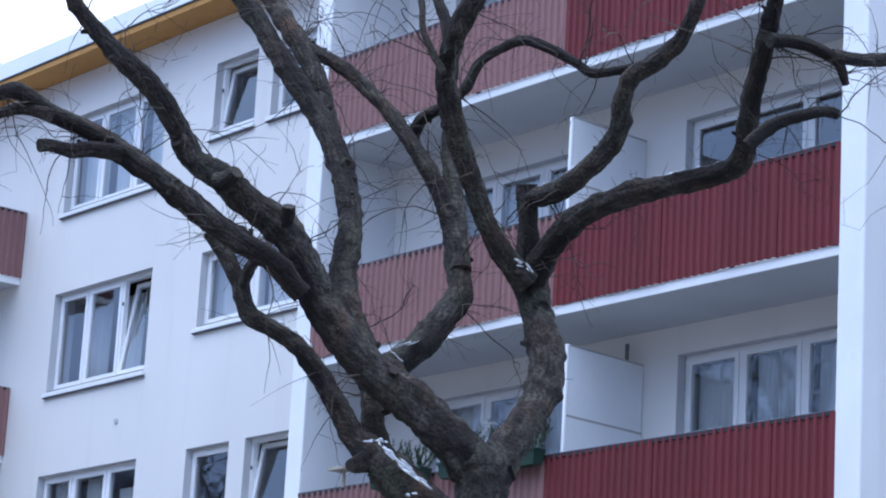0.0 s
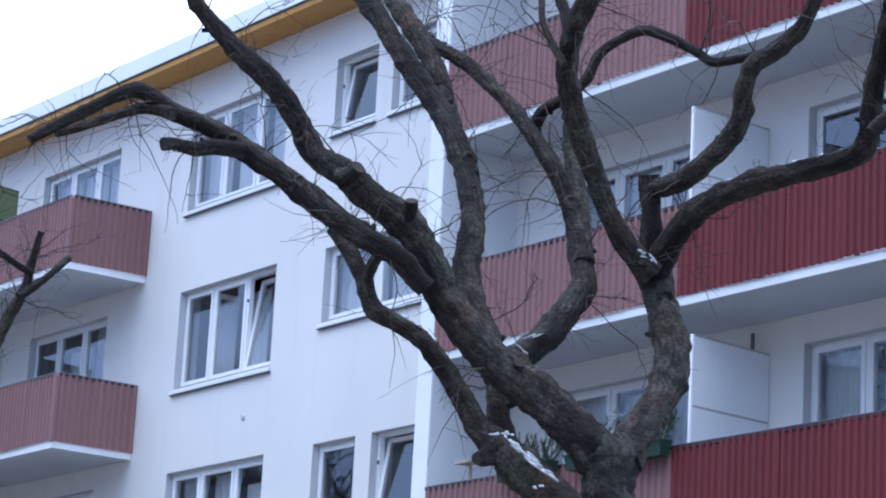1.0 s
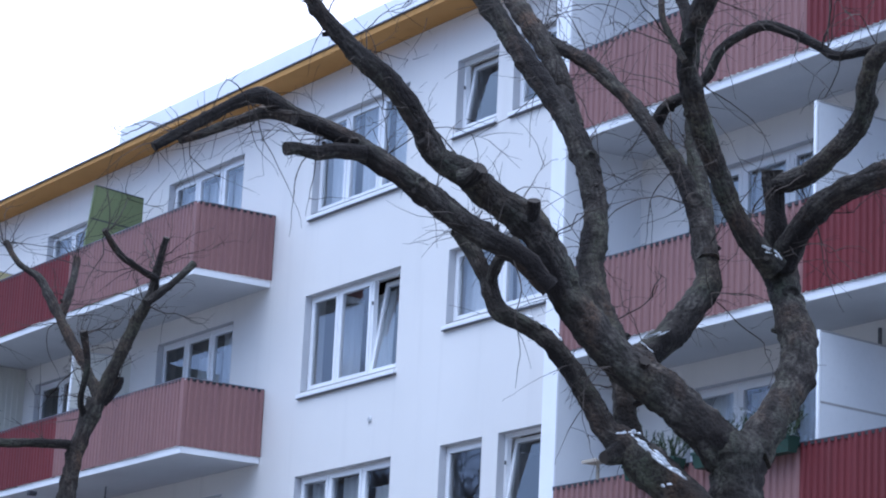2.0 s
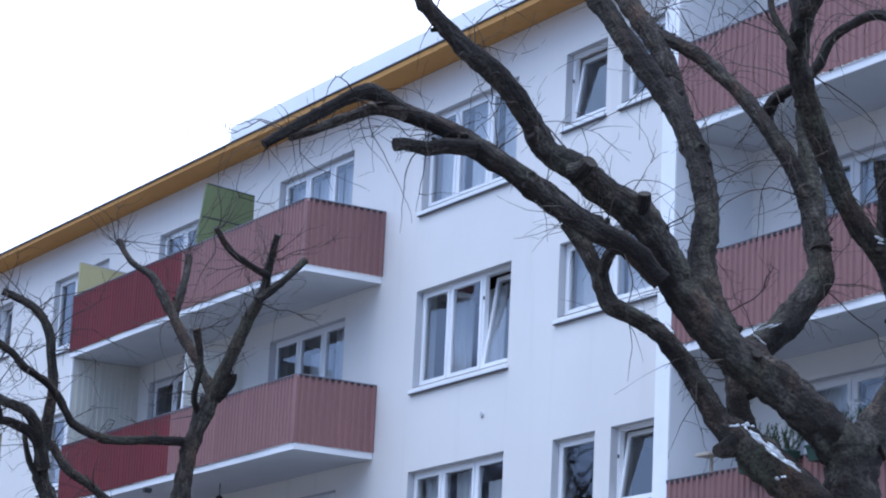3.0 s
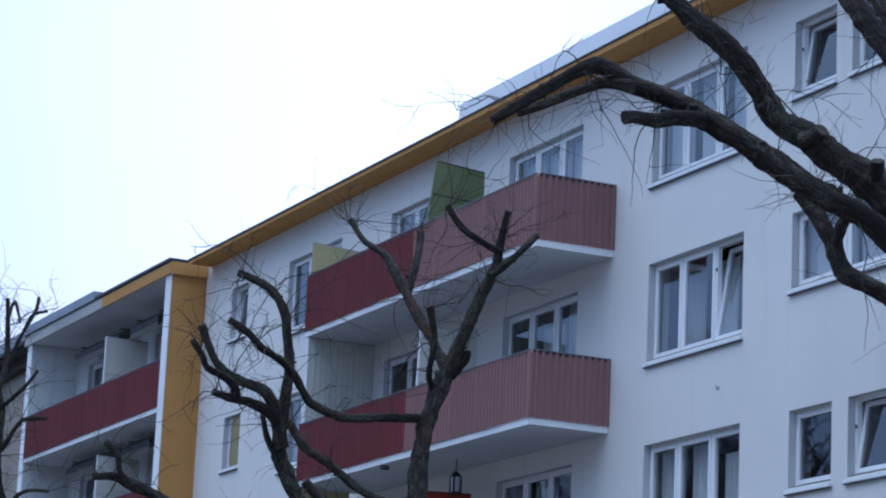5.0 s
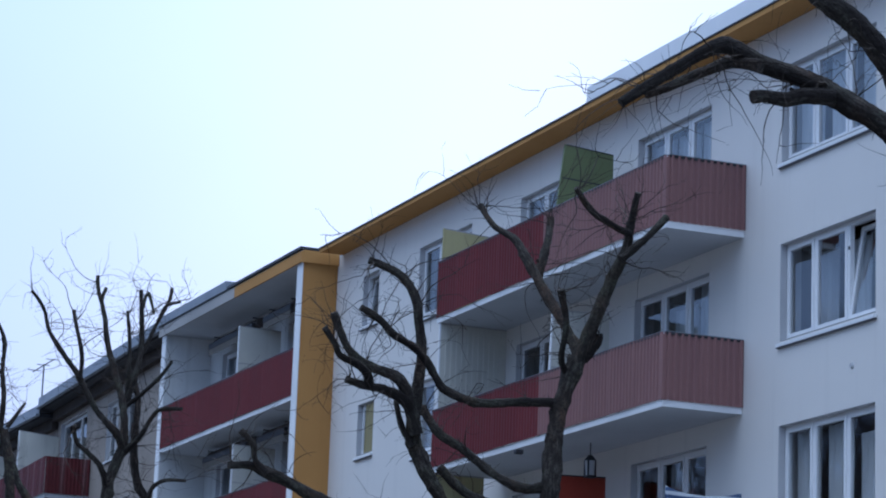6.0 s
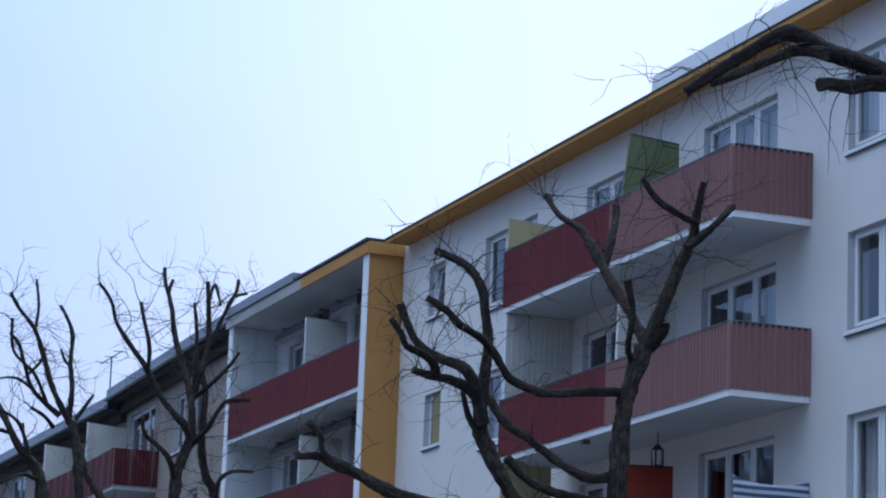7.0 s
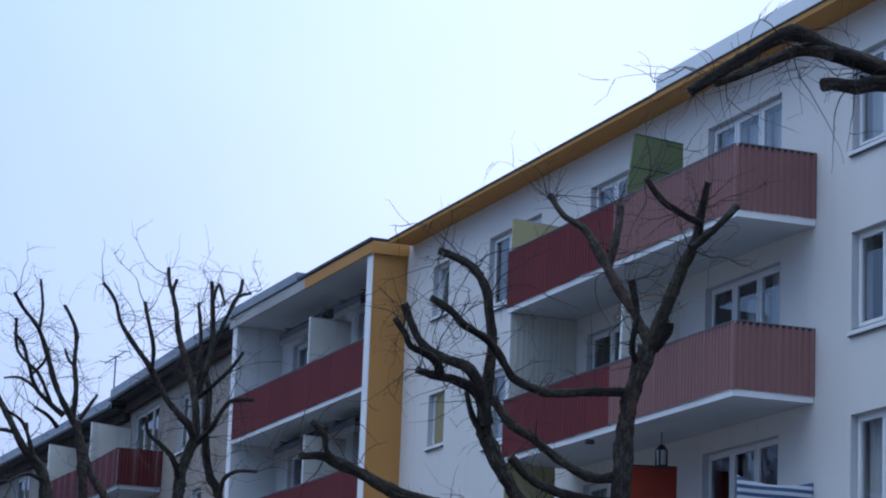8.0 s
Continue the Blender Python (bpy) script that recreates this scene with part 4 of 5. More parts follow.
limb(tree_a, "limb", [(-0.12, 0.70, 6.22, 0.081), (-0.15, 0.84, 6.51, 0.071), (-0.19, 0.98, 6.84, 0.064), (-0.25, 1.12, 7.15, 0.057), (-0.26, 1.26, 7.50, 0.050), (-0.25, 1.40, 7.74, 0.043)])
limb(tree_a, "limb", [(-0.54, 1.30, 7.29, 0.050), (-0.48, 1.20, 7.47, 0.046), (-0.33, 1.10, 7.55, 0.042), (-0.17, 1.00, 7.66, 0.042), (-0.06, 0.90, 7.85, 0.038), (0.10, 0.80, 7.94, 0.038), (0.26, 0.70, 7.97, 0.038), (0.47, 0.60, 7.87, 0.038), (0.63, 0.50, 7.75, 0.037), (0.75, 0.40, 7.65, 0.033), (0.93, 0.30, 7.65, 0.033), (1.06, 0.20, 7.66, 0.033)])
limb(tree_a, "limb", [(0.35, 0.60, 6.14, 0.099), (0.16, 0.45, 6.32, 0.077), (0.04, 0.30, 6.50, 0.073), (-0.07, 0.15, 6.74, 0.076), (-0.16, -0.00, 6.93, 0.079), (-0.24, -0.15, 7.13, 0.075), (-0.28, -0.30, 7.32, 0.071), (-0.25, -0.45, 7.52, 0.071), (-0.18, -0.60, 7.67, 0.074), (-0.10, -0.75, 7.79, 0.070), (-0.03, -0.90, 7.98, 0.059)])
limb(tree_a, "limb", [(-0.26, -0.50, 7.44, 0.046), (-0.31, -0.37, 7.71, 0.043), (-0.37, -0.23, 7.91, 0.040), (-0.41, -0.10, 8.17, 0.033)])
limb(tree_a, "limb", [(-0.30, -0.50, 7.30, 0.025), (-0.38, -0.42, 7.46, 0.025), (-0.46, -0.35, 7.64, 0.025), (-0.48, -0.28, 7.85, 0.025), (-0.52, -0.20, 8.08, 0.022)])
limb(tree_a, "limb", [(0.37, 0.70, 6.17, 0.092), (0.35, 0.67, 6.49, 0.081), (0.33, 0.63, 6.73, 0.074), (0.32, 0.60, 6.86, 0.074)])
limb(tree_a, "limb", [(0.34, 0.60, 6.76, 0.074), (0.56, 0.48, 6.80, 0.077), (0.74, 0.36, 6.94, 0.073), (0.89, 0.24, 7.08, 0.073), (0.94, 0.12, 7.20, 0.069), (0.94, 0.00, 7.32, 0.065), (1.01, -0.12, 7.48, 0.069), (1.15, -0.24, 7.55, 0.065), (1.29, -0.36, 7.66, 0.057), (1.37, -0.48, 7.80, 0.054), (1.42, -0.60, 8.01, 0.046)])
limb(tree_a, "limb", [(0.39, 0.70, 6.19, 0.100), (0.52, 0.52, 6.41, 0.084), (0.68, 0.35, 6.56, 0.084), (0.90, 0.17, 6.65, 0.083), (1.16, -0.01, 6.70, 0.079), (1.42, -0.18, 6.73, 0.075), (1.63, -0.36, 6.75, 0.074), (1.73, -0.54, 6.80, 0.074), (1.74, -0.72, 6.95, 0.070), (1.75, -0.89, 7.13, 0.066), (1.78, -1.07, 7.31, 0.065), (1.81, -1.25, 7.48, 0.062), (1.83, -1.42, 7.62, 0.051), (1.85, -1.60, 7.75, 0.044)])
limb(tree_a, "limb", [(1.69, -1.20, 6.68, 0.054), (1.84, -1.15, 6.84, 0.044), (2.03, -1.10, 6.94, 0.041), (2.20, -1.05, 7.00, 0.038), (2.30, -1.00, 7.00, 0.034)])
limb(tree_a, "limb", [(1.80, -1.40, 7.35, 0.051), (1.99, -1.30, 7.38, 0.044), (2.17, -1.20, 7.36, 0.045), (2.29, -1.10, 7.31, 0.034), (2.35, -1.00, 7.21, 0.024)])
limb(tree_a, "limb", [(2.23, -1.20, 7.34, 0.041), (2.43, -1.10, 7.35, 0.041), (2.62, -1.00, 7.40, 0.045), (2.90, -0.90, 7.48, 0.039)])
limb(tree_a, "limb", [(-1.14, -0.60, 5.68, 0.069), (-1.37, -0.67, 5.89, 0.076), (-1.56, -0.73, 5.98, 0.075), (-1.75, -0.80, 6.09, 0.079), (-1.94, -0.87, 6.22, 0.082), (-2.12, -0.93, 6.33, 0.079), (-2.31, -1.00, 6.44, 0.079), (-2.46, -1.07, 6.53, 0.072), (-2.64, -1.13, 6.60, 0.061), (-2.82, -1.20, 6.66, 0.058), (-2.95, -1.27, 6.73, 0.058), (-3.03, -1.33, 6.75, 0.054), (-3.16, -1.40, 6.69, 0.044), (-3.33, -1.47, 6.56, 0.040), (-3.49, -1.53, 6.44, 0.037), (-3.65, -1.60, 6.31, 0.033)])
limb(tree_a, "limb", [(-2.80, -1.30, 6.61, 0.044), (-3.00, -1.23, 6.66, 0.037), (-3.20, -1.15, 6.63, 0.034), (-3.42, -1.07, 6.57, 0.031), (-3.61, -1.00, 6.53, 0.024)])
limb(tree_a, "limb", [(-2.34, -1.10, 6.43, 0.061), (-2.52, -1.15, 6.44, 0.054), (-2.66, -1.20, 6.41, 0.044), (-2.78, -1.25, 6.42, 0.041), (-2.85, -1.30, 6.40, 0.044)])
limb(tree_a, "limb", [(-1.74, -0.70, 6.38, 0.073), (-1.67, -0.75, 6.40, 0.062), (-1.62, -0.80, 6.44, 0.052)])
limb(tree_a, "limb", [(-1.32, -0.50, 6.15, 0.052), (-1.28, -0.55, 6.21, 0.045), (-1.27, -0.60, 6.28, 0.042)])
limb(tree_a, "limb", [(-1.62, 0.20, 5.85, 0.047), (-1.58, 0.13, 5.98, 0.043), (-1.51, 0.07, 6.09, 0.036), (-1.43, 0.00, 6.17, 0.029)])
limb(tree_a, "limb", [(-0.66, -0.10, 4.69, 0.080), (-0.73, -0.15, 4.65, 0.059), (-0.77, -0.20, 4.63, 0.042)])
tree_b = new_tree("tree_b", -24.25, 10.94, 65.7)
limb(tree_b, "trunk", [(0.05, 0.00, -0.20, 0.202), (0.05, 0.00, 1.53, 0.161), (0.06, 0.00, 3.68, 0.128), (0.10, 0.00, 4.51, 0.114), (0.14, 0.00, 4.96, 0.100), (0.16, 0.00, 5.35, 0.092), (0.20, 0.00, 5.80, 0.085), (0.28, 0.00, 6.14, 0.082), (0.39, 0.00, 6.42, 0.082)])
limb(tree_b, "limb", [(0.39, 0.00, 6.40, 0.078), (0.54, -0.08, 6.79, 0.063), (0.70, -0.17, 7.20, 0.056), (0.84, -0.25, 7.52, 0.048), (0.86, -0.33, 7.66, 0.045), (0.89, -0.42, 7.84, 0.033), (0.93, -0.50, 8.01, 0.033)])
limb(tree_b, "limb", [(0.78, -0.40, 7.35, 0.044), (1.00, -0.30, 7.57, 0.037), (1.23, -0.20, 7.84, 0.037)])
limb(tree_b, "limb", [(0.87, -0.40, 7.60, 0.037), (0.66, -0.57, 7.67, 0.033), (0.46, -0.73, 7.77, 0.031), (0.31, -0.90, 7.94, 0.029)])
limb(tree_b, "limb", [(0.44, 0.00, 6.40, 0.048), (0.58, 0.00, 6.58, 0.048), (0.59, 0.00, 6.67, 0.045)])
limb(tree_b, "limb", [(0.38, 0.00, 6.46, 0.052), (0.27, 0.15, 6.74, 0.049), (0.06, 0.30, 7.11, 0.057), (-0.11, 0.45, 7.43, 0.049), (-0.27, 0.60, 7.73, 0.042), (-0.50, 0.75, 7.91, 0.031), (-0.66, 0.90, 8.17, 0.029)])
limb(tree_b, "limb", [(-0.04, 0.60, 7.35, 0.050), (0.05, 0.80, 7.78, 0.039), (0.08, 1.00, 8.07, 0.039)])
limb(tree_b, "limb", [(0.29, 0.00, 6.23, 0.045), (0.22, -0.17, 6.39, 0.033), (0.26, -0.33, 6.70, 0.031), (0.19, -0.50, 7.01, 0.037)])
limb(tree_b, "limb", [(0.18, 0.00, 5.96, 0.056), (-0.11, -0.08, 5.95, 0.046), (-0.52, -0.16, 5.91, 0.044), (-0.75, -0.25, 5.94, 0.044), (-0.93, -0.33, 6.02, 0.040), (-1.01, -0.41, 6.12, 0.040), (-1.10, -0.49, 6.26, 0.040), (-1.21, -0.57, 6.36, 0.038), (-1.32, -0.65, 6.42, 0.036), (-1.44, -0.74, 6.48, 0.036), (-1.55, -0.82, 6.59, 0.034), (-1.74, -0.90, 6.69, 0.034)])
limb(tree_b, "limb", [(0.10, 0.00, 5.12, 0.059), (-0.14, 0.06, 5.11, 0.050), (-0.43, 0.12, 5.26, 0.046), (-0.72, 0.18, 5.49, 0.045), (-0.98, 0.24, 5.66, 0.045), (-1.16, 0.30, 5.93, 0.045)])
limb(tree_b, "limb", [(0.13, -0.10, 4.83, 0.062), (-0.14, -0.18, 4.86, 0.051), (-0.41, -0.25, 4.90, 0.047), (-0.69, -0.33, 5.01, 0.044), (-0.94, -0.40, 5.23, 0.044)])
limb(tree_b, "limb", [(0.04, 0.00, 3.57, 0.103), (-0.40, -0.02, 4.27, 0.084), (-0.80, -0.05, 4.78, 0.074), (-1.06, -0.07, 5.19, 0.074), (-1.19, -0.10, 5.46, 0.077), (-1.22, -0.12, 5.74, 0.070), (-1.18, -0.15, 6.13, 0.055), (-1.16, -0.18, 6.41, 0.048), (-1.20, -0.20, 6.69, 0.046), (-1.25, -0.22, 6.95, 0.048), (-1.38, -0.25, 7.14, 0.043), (-1.57, -0.27, 7.24, 0.039), (-1.72, -0.30, 7.29, 0.037)])
limb(tree_b, "limb", [(-1.18, -0.20, 5.57, 0.070), (-1.24, -0.25, 5.81, 0.062), (-1.30, -0.30, 6.00, 0.059), (-1.41, -0.35, 6.12, 0.055), (-1.61, -0.40, 6.18, 0.051), (-1.78, -0.45, 6.26, 0.048), (-1.88, -0.50, 6.37, 0.044), (-1.96, -0.55, 6.54, 0.040), (-2.02, -0.60, 6.69, 0.040)])
limb(tree_b, "limb", [(-1.64, -0.50, 5.98, 0.044), (-1.67, -0.56, 6.10, 0.040), (-1.78, -0.62, 6.19, 0.038), (-1.93, -0.68, 6.25, 0.036), (-1.99, -0.74, 6.37, 0.034), (-2.09, -0.80, 6.50, 0.034)])
limb(tree_b, "limb", [(-1.20, -0.20, 5.70, 0.063), (-1.30, -0.30, 5.88, 0.055), (-1.52, -0.40, 5.98, 0.048), (-1.68, -0.50, 5.99, 0.040), (-1.87, -0.60, 6.03, 0.035)])
limb(tree_b, "limb", [(-1.21, -0.20, 5.45, 0.037), (-1.32, -0.17, 5.63, 0.031), (-1.38, -0.13, 5.82, 0.028), (-1.40, -0.10, 5.91, 0.024)])
limb(tree_b, "limb", [(0.05, -0.20, 3.50, 0.109), (-0.62, -0.33, 4.34, 0.087), (-1.17, -0.45, 4.65, 0.072), (-1.66, -0.57, 4.73, 0.065), (-2.03, -0.70, 4.82, 0.061), (-2.30, -0.82, 4.95, 0.056), (-2.54, -0.95, 5.04, 0.055), (-2.69, -1.07, 5.09, 0.043), (-2.90, -1.20, 5.07, 0.035)])
limb(tree_b, "limb", [(-2.54, -1.10, 5.02, 0.043), (-2.66, -1.10, 5.14, 0.032), (-2.69, -1.10, 5.29, 0.030), (-2.81, -1.10, 5.42, 0.032)])
tree_c = new_tree("tree_c", -38.63, 10.38, 75.0)
limb(tree_c, "trunk", [(0.40, 0.00, 0.81, 0.150), (0.26, 0.00, 3.69, 0.121), (0.15, 0.00, 5.74, 0.092), (0.14, 0.00, 6.53, 0.080), (0.23, 0.00, 6.91, 0.076), (0.34, 0.00, 7.21, 0.078)])
limb(tree_c, "limb", [(0.14, 0.00, 6.53, 0.049), (0.03, -0.15, 6.88, 0.041), (-0.17, -0.30, 7.06, 0.036), (-0.34, -0.45, 7.19, 0.031), (-0.39, -0.60, 7.41, 0.029)])
limb(tree_c, "limb", [(0.33, 0.00, 7.17, 0.063), (0.23, -0.14, 7.39, 0.058), (-0.08, -0.29, 7.69, 0.046), (-0.36, -0.43, 8.14, 0.041), (-0.62, -0.57, 8.46, 0.036), (-0.84, -0.71, 8.76, 0.029), (-0.94, -0.86, 9.06, 0.026), (-1.12, -1.00, 9.28, 0.024)])
limb(tree_c, "limb", [(-0.35, -0.50, 8.13, 0.034), (-0.35, -0.43, 8.50, 0.032), (-0.46, -0.37, 8.93, 0.029), (-0.51, -0.30, 9.16, 0.029)])
limb(tree_c, "limb", [(0.36, 0.00, 7.21, 0.063), (0.30, 0.10, 7.86, 0.056), (0.14, 0.20, 8.38, 0.049), (0.01, 0.30, 8.82, 0.042), (-0.06, 0.40, 9.26, 0.037), (-0.17, 0.50, 9.63, 0.030), (-0.20, 0.60, 9.88, 0.028)])
limb(tree_c, "limb", [(-0.08, 0.40, 9.26, 0.027), (-0.11, 0.45, 9.49, 0.025), (-0.06, 0.50, 9.69, 0.025)])
limb(tree_c, "limb", [(0.33, 0.20, 7.83, 0.049), (0.45, 0.35, 8.33, 0.044), (0.52, 0.50, 8.71, 0.042), (0.51, 0.65, 9.17, 0.037), (0.47, 0.80, 9.74, 0.030)])
limb(tree_c, "limb", [(0.55, 0.60, 8.73, 0.037), (0.74, 0.73, 9.24, 0.030), (0.90, 0.87, 9.60, 0.028), (0.94, 1.00, 9.84, 0.025)])
limb(tree_c, "limb", [(0.74, 0.60, 9.22, 0.025), (0.86, 0.80, 9.52, 0.025), (1.08, 1.00, 9.64, 0.023)])
limb(tree_c, "limb", [(0.35, 0.30, 7.98, 0.037), (0.35, 0.25, 8.74, 0.030), (0.28, 0.20, 9.30, 0.025)])
limb(tree_c, "limb", [(0.51, 0.60, 8.98, 0.030), (0.51, 0.53, 9.41, 0.025), (0.58, 0.47, 9.64, 0.025), (0.68, 0.40, 9.31, 0.020)])
limb(tree_c, "limb", [(0.34, 0.00, 7.12, 0.054), (0.56, -0.20, 7.34, 0.041), (0.71, -0.40, 7.59, 0.036), (0.84, -0.60, 7.71, 0.034), (1.15, -0.80, 7.71, 0.022)])
limb(tree_c, "limb", [(0.37, 0.10, 7.86, 0.039), (0.61, -0.03, 8.06, 0.032), (0.82, -0.17, 8.27, 0.027), (0.98, -0.30, 8.49, 0.019)])
limb(tree_c, "limb", [(0.93, 0.40, 2.92, 0.098), (0.79, 0.44, 6.06, 0.069), (0.58, 0.48, 6.78, 0.062), (0.50, 0.52, 7.37, 0.057), (0.52, 0.56, 8.03, 0.047), (0.38, 0.60, 8.46, 0.035)])
limb(tree_c, "limb", [(0.75, 0.40, 6.39, 0.047), (0.80, 0.30, 6.65, 0.034), (0.98, 0.20, 6.78, 0.027), (1.29, 0.10, 6.78, 0.024)])
tree_d = new_tree("tree_d", -45.80, 10.56, 77.0)
limb(tree_d, "trunk", [(0.68, 0.00, 1.18, 0.159), (0.46, 0.00, 3.99, 0.125), (0.24, 0.00, 6.87, 0.080), (0.15, 0.00, 7.84, 0.080), (0.02, 0.00, 8.38, 0.080)])
limb(tree_d, "limb", [(1.04, 0.00, 6.33, 0.074), (0.70, 0.17, 6.96, 0.066), (0.35, 0.33, 7.50, 0.066), (0.15, 0.50, 8.01, 0.075)])
limb(tree_d, "limb", [(-0.00, 0.00, 8.33, 0.063), (-0.33, -0.12, 8.89, 0.049), (-0.57, -0.24, 9.55, 0.043), (-0.73, -0.36, 9.91, 0.037), (-1.00, -0.48, 10.22, 0.031), (-1.17, -0.60, 10.47, 0.029)])
limb(tree_d, "limb", [(-0.71, -0.40, 9.89, 0.031), (-0.68, -0.20, 10.34, 0.026), (-0.75, 0.00, 10.84, 0.026)])
limb(tree_d, "limb", [(-0.05, 0.00, 8.38, 0.057), (-0.01, 0.08, 8.93, 0.043), (-0.07, 0.16, 9.44, 0.040), (-0.07, 0.24, 9.96, 0.038), (-0.19, 0.32, 10.27, 0.032), (-0.31, 0.40, 10.48, 0.032)])
limb(tree_d, "limb", [(-0.05, 0.20, 9.35, 0.029), (-0.18, 0.25, 9.50, 0.026), (-0.25, 0.30, 9.69, 0.026)])
limb(tree_d, "limb", [(-0.20, 0.00, 8.47, 0.052), (-0.67, -0.20, 8.85, 0.037), (-0.83, -0.40, 9.21, 0.031), (-0.95, -0.60, 9.56, 0.028), (-1.12, -0.80, 9.73, 0.026)])
limb(tree_d, "limb", [(-0.41, -0.10, 8.61, 0.037), (-0.66, -0.37, 9.10, 0.031), (-1.04, -0.63, 9.45, 0.026), (-1.10, -0.90, 9.97, 0.028)])
limb(tree_d, "limb", [(-0.78, -0.20, 9.14, 0.026), (-0.60, 0.00, 9.38, 0.026), (-0.53, 0.20, 9.67, 0.026)])
limb(tree_d, "limb", [(-0.66, -0.40, 8.82, 0.028), (-0.96, -0.45, 9.01, 0.023), (-1.25, -0.50, 8.99, 0.020)])
limb(tree_d, "limb", [(0.09, 0.00, 8.43, 0.037), (0.25, 0.15, 8.71, 0.032), (0.36, 0.30, 8.91, 0.029)])
limb(tree_d, "limb", [(-0.29, 0.00, 8.26, 0.043), (-0.46, -0.15, 8.43, 0.031), (-0.69, -0.30, 8.54, 0.029)])
tree_e = new_tree("tree_e", -42.04, 9.05, 77.8)
limb(tree_e, "trunk", [(0.73, 0.00, 0.69, 0.146), (0.50, 0.00, 3.76, 0.120), (0.27, 0.00, 6.39, 0.094), (0.17, 0.00, 6.97, 0.081), (-0.15, 0.00, 7.35, 0.060), (-0.40, 0.00, 7.79, 0.050), (-0.60, 0.00, 8.14, 0.042), (-0.85, 0.00, 8.66, 0.032)])
limb(tree_e, "limb", [(0.02, 0.00, 7.18, 0.042), (-0.12, -0.13, 7.60, 0.031), (-0.26, -0.27, 7.77, 0.026), (-0.51, -0.40, 7.88, 0.023)])
limb(tree_e, "limb", [(-0.05, -0.20, 7.33, 0.026), (-0.10, -0.10, 7.57, 0.024), (-0.12, 0.00, 7.73, 0.024)])
limb(tree_e, "limb", [(0.20, 0.00, 6.83, 0.039), (-0.07, -0.30, 6.89, 0.029), (-0.37, -0.60, 6.71, 0.023)])
limb(tree_e, "limb", [(-0.29, 0.00, 7.57, 0.037), (-0.52, 0.20, 7.63, 0.032), (-0.74, 0.40, 7.60, 0.024)])


def twig(out, p, d, length, r, rng, droop, depth=0):
    """One whip: a kinked three-sided strand that forks at its buds."""
    joint = rng.uniform(0.035, 0.065)
    n = max(3, int(length / joint))
    pts, q, dirn = [], p.copy(), d.normalized()
    bend = Vector((rng.uniform(-1, 1), rng.uniform(-1, 1), rng.uniform(-0.5, 0.7))) * 0.06
    for i in range(n + 1):
        pts.append((q.copy(), max(r * (1 - 0.72 * i / n), 0.0013)))
        kink = 0.36 if rng.random() < 0.18 else 0.12
        dirn = (dirn + bend + Vector((rng.gauss(0, kink), rng.gauss(0, kink), rng.gauss(0, kink) - droop * (0.4 + i / n)))).normalized()
        q = q + dirn * (length / n)
        if depth < 2 and i > 0 and rng.random() < (0.17 if depth == 0 else 0.09):
            s = (dirn * 0.8 + Vector((rng.uniform(-1, 1), rng.uniform(-1, 1), rng.uniform(-0.7, 0.9)))).normalized()
            twig(out, q, s, length * rng.uniform(0.2, 0.6), r * 0.55, rng, droop * 0.8, depth + 1)
    out.append(pts)


def twig_mesh(tree, name, strands):
    vs, fs = [], []
    for pts in strands:
        base = len(vs)
        for i, (p, r) in enumerate(pts):
            a, b = pts[max(i - 1, 0)][0], pts[min(i + 1, len(pts) - 1)][0]
            t = (b - a).normalized()
            s = t.orthogonal().normalized()
            u = t.cross(s)
            for k in range(3):
                an = 2.094 * k
                vs.append(tuple(p + (s * math.cos(an) + u * math.sin(an)) * r))
        for i in range(len(pts) - 1):
            o = base + i * 3
            for k in range(3):
                fs.append((o + k, o + (k + 1) % 3, o + 3 + (k + 1) % 3, o + 3 + k))
    me = bpy.data.meshes.new(name)
    me.from_pydata(vs, [], fs)
    me.materials.append(TWIG)
    ob = new(name, me)
    ob.parent = tree["root"]
    return ob


def bud_place(path, rng, tip):
    """A spot on a limb's skin, the outward way there and the limb's own way; tip > 1 crowds the ends."""
    i = min(int((1 - rng.random() ** tip) * (len(path) - 1)), len(path) - 2)
    p, rad = path[i]
    t = (path[i + 1][0] - p).normalized()
    an = rng.uniform(0, 2 * math.pi)
    s = t.orthogonal().normalized()
    d = s * math.cos(an) + t.cross(s) * math.sin(an)
    return p + d * rad * 0.85, d, t


